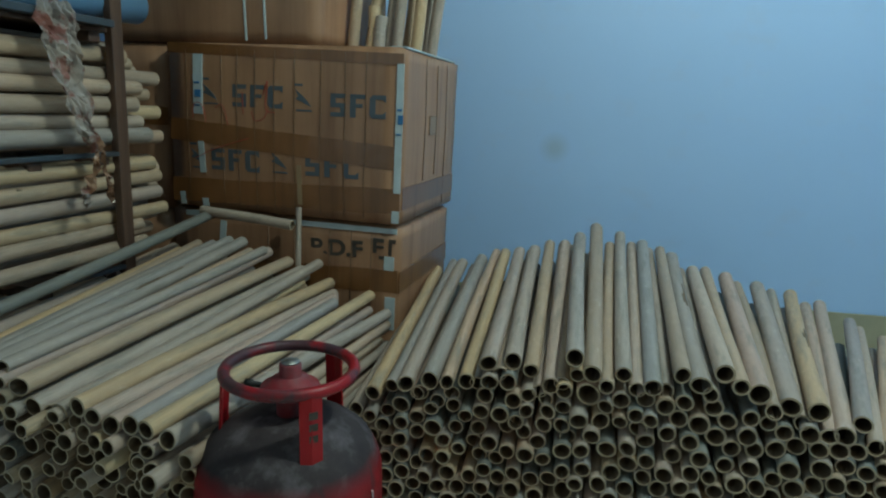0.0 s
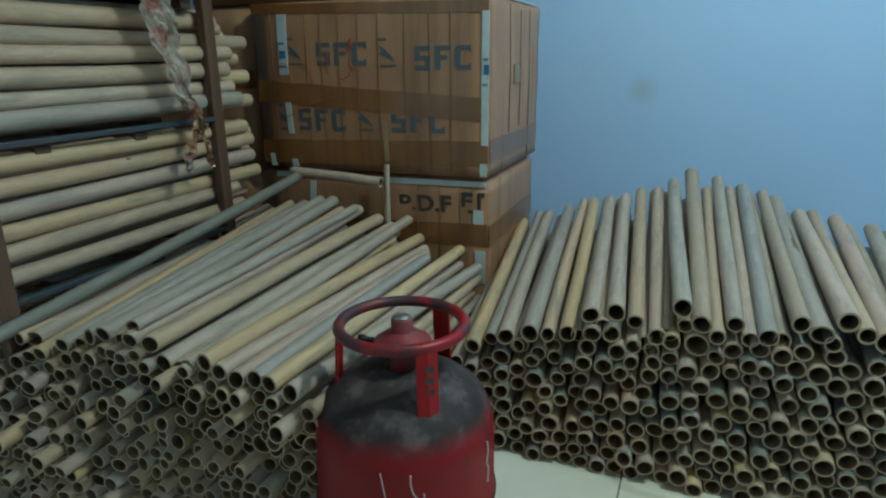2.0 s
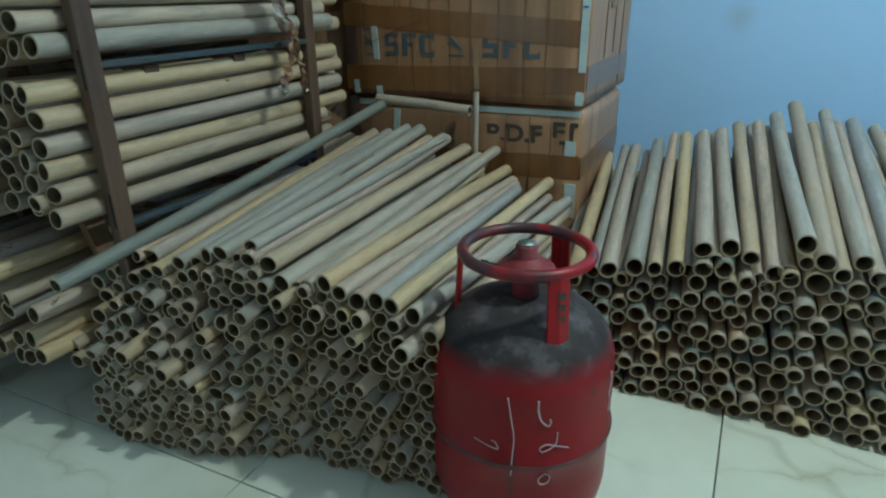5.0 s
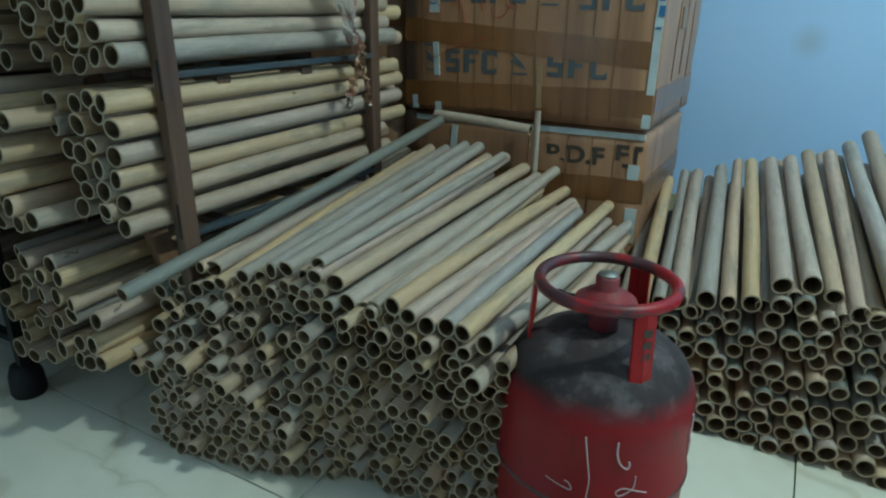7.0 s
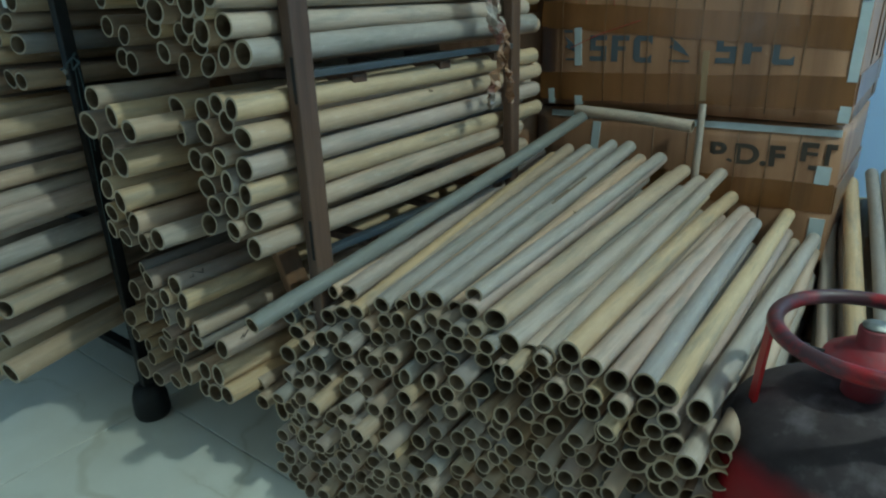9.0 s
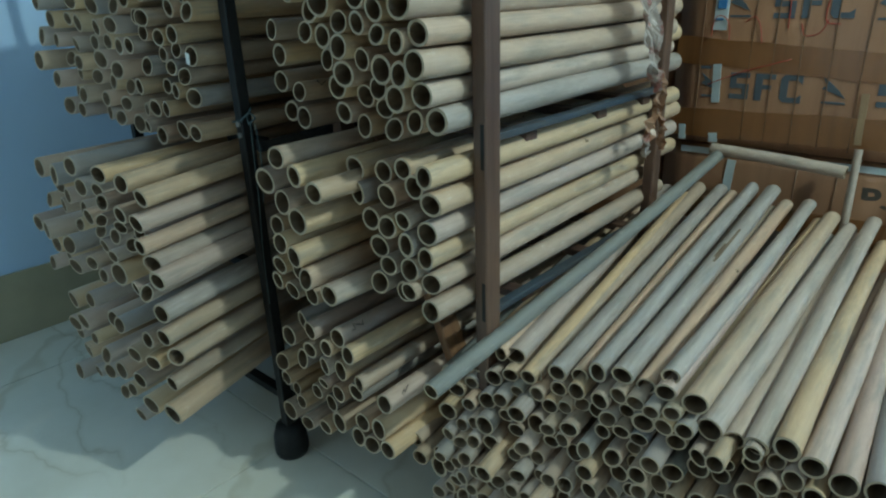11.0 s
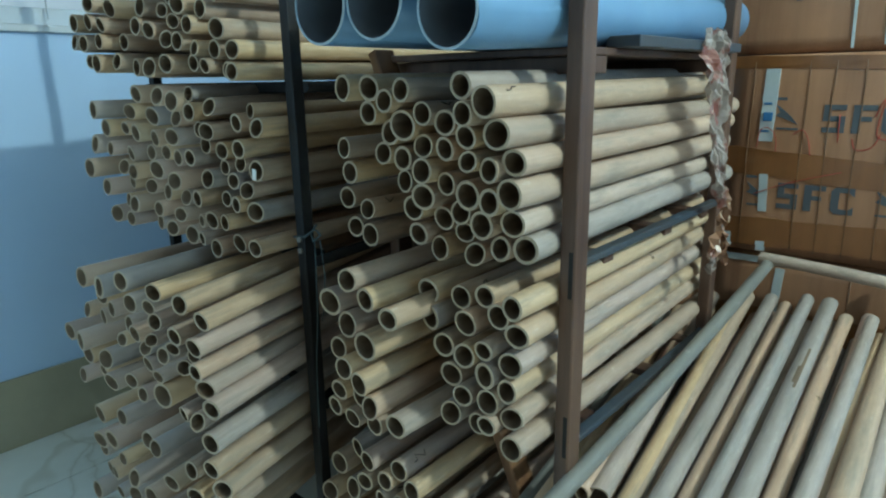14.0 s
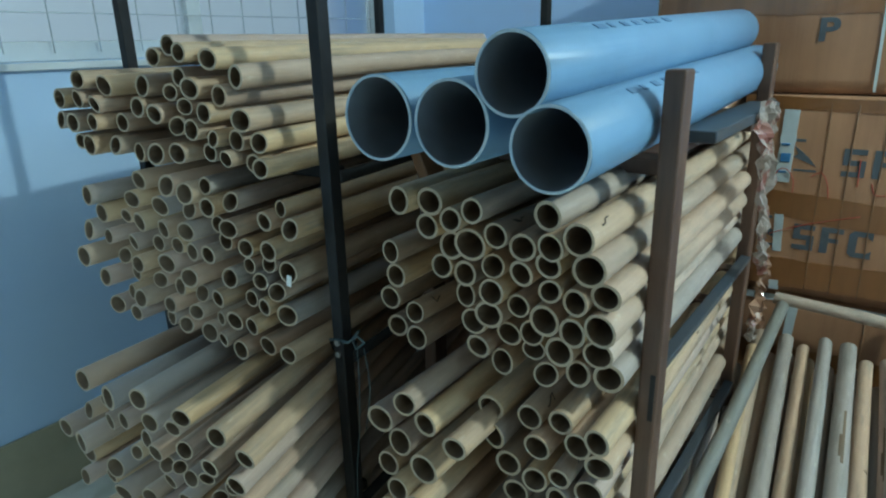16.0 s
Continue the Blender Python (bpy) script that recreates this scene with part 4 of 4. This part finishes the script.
FRONT = -0.12
# dark brown stands for the shade along folds in the clear wrap
wrap_fold = speckled("wrap_fold", (0.13, 0.068, 0.034), (0.20, 0.105, 0.05), 8, 0.4)
BIG, LOW, TOP = (-0.735, 0.035, FRONT, 0.545, 1.045), (-0.75, 0.03, FRONT + 0.015, 0.0, 0.535), (-0.98, -0.225, FRONT + 0.02, 1.049, 1.50)
big = thing("cardboard_box", "large brown cardboard box in clear wrap with brown tape bands", "box", group="stacked boxes")
part("carton", carton(-0.735, 0.035, FRONT, 0.45, 0.545, 1.045), cardboard, big)
part("tape_band", band(BIG, -0.733, 0.787, 0.034, 0.738, 0.066, 1), packing_tape, big, "brown packing tape")
part("tape_band", band(BIG, -0.733, 0.597, 0.034, 0.616, 0.074, 2), packing_tape, big, "brown packing tape")
part("tape_band", band(BIG, -0.733, 1.030, 0.034, 1.012, 0.030, 3), packing_tape, big, "brown packing tape")
part("edge_tape", band(BIG, -0.628, 0.835, -0.626, 1.012, 0.033, 4, 10, lift=0.0028), white_tape, big, "white paper tape")
part("edge_tape", band(BIG, -0.617, 0.655, -0.622, 0.752, 0.020, 5, 10, lift=0.0028), white_tape, big, "white paper tape")
part("edge_tape", band(BIG, -0.612, 0.55, -0.614, 0.575, 0.022, 6, 4, lift=0.0028), white_tape, big, "white paper tape")
part("edge_tape", band(BIG, -0.695, 0.55, -0.698, 0.59, 0.018, 6, 4, lift=0.0028), white_tape, big, "white paper tape")
part("edge_tape", band(BIG, 0.025, 0.64, 0.026, 1.0, 0.020, 7, 10, lift=0.0028), white_tape, big, "white paper tape")
part("edge_tape", band(BIG, 0.022, 0.552, 0.023, 0.588, 0.022, 8, 4, lift=0.0028), white_tape, big, "white paper tape")
part("tape_band", box(0.036, 0.0385, -0.11, 0.44, 0.59, 0.655, 0.001), packing_tape, big, "brown packing tape")
part("edge_tape", box(-0.01, 0.036, -0.11, 0.40, 1.043, 1.048, 0.001), white_tape, big, "white paper tape")
for y, z0, z1 in ((0.08, 0.66, 1.03), (0.20, 0.67, 1.02), (0.31, 0.56, 1.03)):
    part("wrap_fold", sweep([(0.0372, y, z0), (0.039, y + 0.004, (z0 + z1) / 2), (0.0372, y, z1)], 0.0015, 5), wrap_fold, big)
part("printed_mark", box(0.036, 0.0395, 0.13, 0.20, 0.80, 0.86, 0.004), mat("smudged_print", (0.25, 0.17, 0.12), 0.7), big, "smudged round print")
# vertical folds of the clear wrap, drawn as dark bars for their shade
for k, x in enumerate((-0.668, -0.545, -0.49, -0.43, -0.365, -0.30, -0.215, -0.14, -0.075)):
    pts = [(x + 0.006 * noise.noise(Vector((k, z * 4, 0))), front_of(BIG, x, z) - 0.0008, z) for z in [0.56 + 0.052 * i for i in range(10)]]
    part("wrap_fold", sweep(pts, 0.0015, 5), wrap_fold, big)


def print_mark(x, z, s, kind):
    """A printed mark in plain bars and slanted strokes."""
    if kind == "blocks":
        shapes = [[(0.0, 0.34), (0.27, 0.34), (0.27, 0.42), (0.0, 0.42)], [(0.0, 0.17), (0.27, 0.17), (0.27, 0.25), (0.0, 0.25)], [(0.0, 0.0), (0.27, 0.0), (0.27, 0.08), (0.0, 0.08)],
                  [(0.0, 0.25), (0.09, 0.25), (0.09, 0.34), (0.0, 0.34)], [(0.18, 0.08), (0.27, 0.08), (0.27, 0.17), (0.18, 0.17)],
                  [(0.35, 0), (0.45, 0), (0.45, 0.18), (0.57, 0.18), (0.57, 0.25), (0.45, 0.25), (0.45, 0.34), (0.62, 0.34), (0.62, 0.42), (0.35, 0.42)],
                  [(0.74, 0), (0.97, 0), (0.97, 0.13), (0.91, 0.08), (0.79, 0.08), (0.79, 0.34), (0.91, 0.34), (0.97, 0.29), (0.97, 0.42), (0.74, 0.42), (0.69, 0.36), (0.69, 0.06)]]
    else:
        shapes = [[(-0.02, 0.42), (0.12, 0.42), (0.12, 0.46), (-0.02, 0.46)], [(0.02, 0), (0.28, 0), (0.28, 0.03), (0.02, 0.03)],
                  [(0.0, 0.2), (0.1, 0.16), (0.27, 0.08), (0.2, 0.18), (0.1, 0.28), (0.0, 0.36), (0.05, 0.25)]]
    for outline in shapes:
        bm = bmesh.new()
        face = bm.faces.new([bm.verts.new((x + 1.12 * a * s, front_of(BIG, x + 1.12 * a * s, z + c * s) - 0.0014, z + c * s)) for a, c in outline])
        out = bmesh.ops.extrude_face_region(bm, geom=[face])
        for v in out["geom"]:
            if isinstance(v, bmesh.types.BMVert):
                v.co.y += 0.003
        bmesh.ops.recalc_face_normals(bm, faces=bm.faces[:])
        part("printed_mark", bm, blue_print, big, "faded blue printed mark")


for x, z, kind in ((-0.505, 0.862, "blocks"), (-0.183, 0.848, "blocks"), (-0.61, 0.865, "sign"), (-0.295, 0.858, "sign"),
                   (-0.585, 0.668, "blocks"), (-0.262, 0.672, "blocks"), (-0.66, 0.668, "sign"), (-0.375, 0.672, "sign")):
    print_mark(x, z, 0.155 if kind == "blocks" else 0.17, kind)
py = FRONT - 0.0105
scrawl = [[(-0.645, py, 0.82), (-0.64, py, 0.862), (-0.62, py, 0.868), (-0.603, py, 0.845), (-0.60, py, 0.81)], [(-0.565, py, 0.855), (-0.545, py, 0.866), (-0.53, py, 0.845), (-0.522, py, 0.805)],
          [(-0.47, py, 0.905), (-0.468, py, 0.84)], [(-0.44, py, 0.85), (-0.43, py, 0.825), (-0.40, py, 0.83), (-0.385, py, 0.86)],
          [(-0.40, py, 0.90), (-0.385, py, 0.94), (-0.392, py, 0.86), (-0.36, py, 0.85)], [(-0.64, py, 0.70), (-0.56, py, 0.735), (-0.45, py, 0.77)]]
part("edge_tape", band(BIG, -0.281, 0.582, -0.284, 0.70, 0.015, 9, 8, lift=0.0028), speckled("kraft_strip", (0.36, 0.25, 0.14), (0.28, 0.18, 0.10), 9, 0.5), big, "narrow tan paper strip")
for stroke in scrawl:
    part("pen_stroke", sweep(curvy(stroke), 0.0012, 5), red_pen, big, "red marker stroke")
tape_blue = mat("tape_blue", (0.03, 0.16, 0.36), 0.5)
for x, z, w, h in ((0.020, 0.872, 0.014, 0.006), (0.022, 0.835, 0.016, 0.026), (0.018, 0.805, 0.014, 0.005), (-0.640, 0.925, 0.020, 0.006), (-0.638, 0.885, 0.022, 0.022), (-0.640, 0.858, 0.020, 0.005)):
    y = front_of(BIG, x + w / 2, z) - 0.0052
    part("printed_mark", box(x, x + w, y, y + 0.004, z, z + h, 0.0015), tape_blue, big, "bright blue print on the tape")

lower = thing("cardboard_box", "brown cardboard box bound with tape, under a larger one", "box", group="stacked boxes")
part("carton", carton(-0.75, 0.03, FRONT + 0.015, 0.42, 0.0, 0.535), cardboard, lower)
part("tape_band", band(LOW, -0.74, 0.352, 0.03, 0.372, 0.07, 11), packing_tape, lower, "brown packing tape")
part("tape_band", box(0.031, 0.0345, -0.10, 0.41, 0.335, 0.40, 0.001), packing_tape, lower, "brown packing tape")
part("edge_tape", band(LOW, -0.70, 0.521, 0.025, 0.525, 0.016, 12, lift=0.0028), white_tape, lower, "white paper tape")
part("edge_tape", band(LOW, 0.008, 0.22, 0.009, 0.322, 0.032, 13, 5, lift=0.0028), white_tape, lower, "white paper tape")
part("edge_tape", band(LOW, 0.002, 0.405, 0.003, 0.447, 0.030, 14, 5, lift=0.0028), white_tape, lower, "white paper tape")
part("edge_tape", band(LOW, -0.572, 0.30, -0.560, 0.505, 0.022, 15, 5, lift=0.0028), white_tape, lower, "white paper tape")
lettering("P.D.F", 0.068, black_print, lower, pose(-0.255, front_of(LOW, -0.17, 0.46) - 0.0008, 0.432, 90, -2, 0), 1.18, "black stencilled letters")
for a in ((-0.05, -0.038, 0.455, 0.50), (-0.038, -0.015, 0.488, 0.50), (-0.038, -0.015, 0.47, 0.478), (0.0, 0.022, 0.488, 0.50), (0.0, 0.010, 0.45, 0.488), (-0.03, 0.0, 0.437, 0.447)):
    part("printed_mark", box(a[0], a[1], FRONT + 0.0115, FRONT + 0.015, a[2], a[3]), black_print, lower, "blurred black stencil mark")
for k, (x, z0, z1) in enumerate(((-0.19, 0.30, 0.515), (-0.12, 0.29, 0.515), (-0.31, 0.3, 0.515), (-0.40, 0.3, 0.515), (-0.055, 0.28, 0.515))):
    part("wrap_fold", sweep([(x, front_of(LOW, x, z) - 0.0008, z) for z in (z0, (z0 + z1) / 2, z1)], 0.0015, 5), wrap_fold, lower)

upper = thing("cardboard_box", "worn brown cardboard box on top of the stack", "box", group="stacked boxes")
part("carton", carton(-0.98, -0.225, FRONT + 0.02, 0.40, 1.049, 1.50), cardboard, upper)
part("edge_tape", band(TOP, -0.47, 1.055, -0.475, 1.30, 0.006, 21, 6, lift=0.0028), white_tape, upper, "white edge strip")
part("edge_tape", band(TOP, -0.405, 1.06, -0.41, 1.30, 0.006, 22, 6, lift=0.0028), white_tape, upper, "white edge strip")
part("tape_band", band(TOP, -0.97, 1.26, -0.23, 1.25, 0.055, 23), packing_tape, upper, "brown packing tape")
lettering("P", 0.07, blue_print, upper, pose(-0.60, front_of(TOP, -0.58, 1.2) - 0.001, 1.17, 90, 0, 0), 1.2, "faded blue printed letter")

# added filler boxes: they block the bright wall and darken the gap behind the rack
for z0, z1, x1 in ((0.0, 0.52, -0.77), (0.521, 1.045, -0.755)):
    filler_box = thing("cardboard_box", "added brown box that darkens the gap behind the wooden rack", "box", group="stacked boxes")
    part("carton", carton(-1.42, x1, FRONT + 0.03, 0.42, z0, z1, 6), cardboard, filler_box)
    part("tape_band", band((-1.42, x1, FRONT + 0.03, z0, z1), -1.41, z0 + 0.3, x1 - 0.01, z0 + 0.3, 0.055, 31), packing_tape, filler_box, "brown packing tape")

# short tubes standing upright on the box
rnd = random.Random(71)
for x, y, h, tx in ((-0.20, 0.06, 0.30, 0.02), (-0.165, 0.12, 0.26, 0.03), (-0.135, 0.05, 0.13, 0.0), (-0.105, 0.04, 0.10, 0.0), (-0.06, 0.07, 0.36, 0.02), (-0.02, 0.14, 0.32, 0.01),
                   (0.0, 0.08, 0.40, 0.03), (-0.185, 0.20, 0.38, 0.02), (-0.12, 0.16, 0.30, 0.02), (-0.08, 0.22, 0.34, 0.03), (0.012, 0.20, 0.38, 0.05), (-0.03, 0.28, 0.4, 0.02)):
    tube((x, y, 1.047), (x + tx, y + 0.02, 1.047 + h), rnd.uniform(0.016, 0.021), "short tubes standing on the box", "short bamboo tube standing upright on the box", rnd, rnd.choice(("tan", "grey")))

# loose sticks by the boxes
tube((-0.60, -0.160, 0.541), (-0.285, -0.168, 0.525), 0.0145, "", "dusty greyish bamboo stick lying against the box", rnd, "grey")
tube((-0.268, -0.165, 0.33), (-0.272, -0.150, 0.578), 0.0085, "", "thin bamboo stick leaning upright against the boxes", rnd, "grey")

# ---- gas cylinder ----
gas = thing("gas_cylinder", "red steel gas cylinder with a sooty grey shoulder", "gas cylinder", pose(0.172, -0.995, 0))
RB = 0.15
prof = [(0.0, 0.016), (0.10, 0.018), (0.132, 0.03), (0.146, 0.05), (RB, 0.075), (RB, 0.12), (RB, 0.168)]
prof += [(RB + 0.0022, 0.171), (RB + 0.0022, 0.179), (RB, 0.182), (RB, 0.28), (0.1485, 0.305), (0.142, 0.33), (0.128, 0.355), (0.105, 0.374), (0.075, 0.388), (0.04, 0.396), (0.0, 0.398)]
soot = mat("sooty_red_paint", (0.3, 0.02, 0.02), 0.4, 0.0, 0.3)
sv = soot.node_tree.nodes.new("ShaderNodeSeparateXYZ")
link(soot, coords(soot), sv.inputs[0])
dirt = noise_tex(soot, coords(soot), 14, 6, 0.6)
mott = noise_tex(soot, coords(soot), 5, 3, 0.5)
edge = node(soot, "ShaderNodeMath")
edge.operation = "MULTIPLY_ADD"
edge.inputs[1].default_value = 0.10
link(soot, mott, edge.inputs[0])
link(soot, sv.outputs[2], edge.inputs[2])
grime = ramp(soot, [(0.3, (0.02, 0.014, 0.016)), (0.52, (0.045, 0.034, 0.037)), (0.72, (0.15, 0.13, 0.14))], dirt)
paint = mix(soot, (0.28, 0.006, 0.012), (0.20, 0.006, 0.010), noise_tex(soot, coords(soot), 4))
scuff = noise_tex(soot, coords(soot, (1, 1, 0.3)), 38, 2)
paint = mix(soot, paint, (0.10, 0.02, 0.025), ramp(soot, [(0.62, (0, 0, 0)), (0.7, (0.8, 0.8, 0.8))], scuff).outputs[0])
base(soot, mix(soot, paint, grime.outputs[0], ramp(soot, [(0.36, (0, 0, 0)), (0.395, (1, 1, 1))], edge.outputs[0]).outputs[0]))
rough_from(soot, ramp(soot, [(0.34, (0, 0, 0)), (0.38, (1, 1, 1))], edge.outputs[0]).outputs[0], 0.36, 0.75)
bump(soot, dirt, 0.15, 0.002)
part("body", lathe(prof, 64), soot, gas)
part("foot_ring", lathe([(0.098, 0.0), (0.102, 0.0), (0.108, 0.03), (0.104, 0.032), (0.098, 0.0)], 48), cylinder_red, gas)
part("weld_seam", lathe([(RB + 0.001, 0.171), (RB + 0.0045, 0.174), (RB + 0.0045, 0.177), (RB + 0.001, 0.180)], 64), speckled("weld_steel", (0.05, 0.02, 0.02), (0.12, 0.05, 0.05), 30, 0.5), gas, "dark weld seam")
ring_paint = mat("worn_red_enamel", (0.3, 0.02, 0.03), 0.38, 0.0, 0.35)
wv = noise_tex(ring_paint, coords(ring_paint), 9, 5, 0.6)
base(ring_paint, mix(ring_paint, (0.30, 0.008, 0.014), (0.045, 0.034, 0.042), ramp(ring_paint, [(0.43, (0, 0, 0)), (0.53, (0.9, 0.9, 0.9))], wv).outputs[0]))
RR = 0.1005
dusty_red = speckled("dusty_red", (0.30, 0.02, 0.028), (0.17, 0.075, 0.085), 22, 0.6, 0.05, 0.3)
part("guard_ring", sweep([(RR * math.cos(a), RR * math.sin(a), 0.472) for a in [2 * math.pi * k / 64 for k in range(65)]], 0.0095, 12, caps=False), ring_paint, gas, "worn red carrying ring")
for ang, w in ((-45, 0.017), (75, 0.017), (195, 0.017)):
    bm = bmesh.new()
    prev = None
    for k in range(7):
        z = 0.364 + (0.470 - 0.364) * k / 6
        rr = 0.107 - 0.0055 * k / 6
        row = [bm.verts.new((rr + d, s, z)) for s, d in ((-w, 0.004), (0, 0.008), (w, 0.004), (w, 0.0), (0, 0.003), (-w, 0.0))]
        if prev:
            for i in range(6):
                bm.faces.new((prev[i], prev[(i + 1) % 6], row[(i + 1) % 6], row[i]))
        prev = row
    bmesh.ops.recalc_face_normals(bm, faces=bm.faces[:])
    stay = part("stay", bm, cylinder_red, gas, "red steel stay strip", pose(0, 0, 0, 0, 0, ang))
    if ang == -45:
        for z in (0.400, 0.418, 0.436):
            part("stamped_mark", box(0.1075 - 0.03 * (z - 0.4), 0.1125 - 0.03 * (z - 0.4), -0.004, 0.009, z, z + 0.011), black_print, stay, "dark stencilled mark")
part("valve", lathe([(0.0, 0.39), (0.022, 0.39), (0.022, 0.425), (0.028, 0.428), (0.045, 0.434), (0.048, 0.440), (0.045, 0.446), (0.032, 0.451), (0.029, 0.457), (0.019, 0.460), (0.0175, 0.462), (0.0175, 0.480), (0.016, 0.482), (0.0, 0.482)], 40), dusty_red, gas, "dusty red valve boss with a flange")
part("valve_cap", lathe([(0.0, 0.4825), (0.0145, 0.4825), (0.015, 0.485), (0.0, 0.4855)], 28), brass, gas, "dull grey valve face")
part("nipple", sweep([(-0.044, -0.011, 0.441), (-0.058, -0.014, 0.442), (-0.060, -0.0145, 0.442), (-0.071, -0.017, 0.443)], [0.005, 0.005, 0.0075, 0.0075], 10), black_steel, gas, "small dark side plug")


def on_body(a, z):
    return ((RB + 0.0006) * math.cos(radians(a)), (RB + 0.0006) * math.sin(radians(a)), z)


def chalk_line(name, pts, w=0.0011):
    part(name, sweep(curvy([on_body(a, z) for a, z in pts]), w, 5), chalk, gas, "white chalk stroke")


chalk_line("chalk_mark", [(-79, 0.30), (-77, 0.265), (-75, 0.23), (-75.5, 0.20), (-76, 0.16)])
chalk_line("chalk_mark", [(-62, 0.297), (-62, 0.28), (-60, 0.262), (-56, 0.252), (-54.5, 0.258), (-55, 0.264)], 0.0015)
chalk_line("chalk_mark", [(-99, 0.213), (-90, 0.207), (-84, 0.205), (-85.5, 0.216), (-88, 0.218)])
chalk_line("chalk_mark", [(-50, 0.238), (-51, 0.216), (-58, 0.205), (-60, 0.212), (-56, 0.218), (-49, 0.212), (-42, 0.205)])
chalk_line("chalk_mark", [(-58, 0.175), (-47, 0.172)])
chalk_line("chalk_mark", [(-60, 0.155), (-56, 0.163), (-53, 0.155), (-55, 0.145), (-59, 0.145), (-60, 0.155)])
chalk_line("chalk_mark", [(-6, 0.30), (-5, 0.28), (-7, 0.262), (-4, 0.25), (-5, 0.225)], 0.002)

# ---- crumpled plastic bag hanging from the rack ----
film = mat("plastic_film", (0.55, 0.50, 0.46), 0.3)
film_n = noise_tex(film, coords(film), 22, 5, 0.65)
base(film, mix(film, (0.36, 0.31, 0.28), (0.26, 0.075, 0.055), ramp(film, [(0.48, (0, 0, 0)), (0.58, (0.9, 0.9, 0.9))], film_n).outputs[0]))
film.node_tree.nodes["Principled BSDF"].inputs["Alpha"].default_value = 0.78
bump(film, noise_tex(film, coords(film), 45, 5), 0.6, 0.004)

bag = thing("plastic_bag", "crumpled clear plastic bag with faded red print, hanging", "plastic bag")
part("sheet", rag([(-0.600, -0.652, 1.08), (-0.594, -0.648, 0.97), (-0.590, -0.612, 0.83), (-0.588, -0.583, 0.745)], 0.105, 3, 40, 17), film, bag)
brown_film = speckled("brown_film", (0.20, 0.09, 0.05), (0.34, 0.2, 0.13), 25, 0.25)
part("strip", rag([(-0.586, -0.58, 0.78), (-0.583, -0.585, 0.71), (-0.585, -0.625, 0.635)], 0.013, 8, 14, 5), brown_film, bag, "brown twisted strip")
part("strip", rag([(-0.586, -0.575, 0.77), (-0.583, -0.56, 0.70), (-0.582, -0.545, 0.615)], 0.012, 12, 14, 5), brown_film, bag, "brown twisted strip")
part("scrap", rag([(-0.584, -0.625, 0.66), (-0.582, -0.622, 0.615)], 0.028, 15, 9, 5), film, bag)
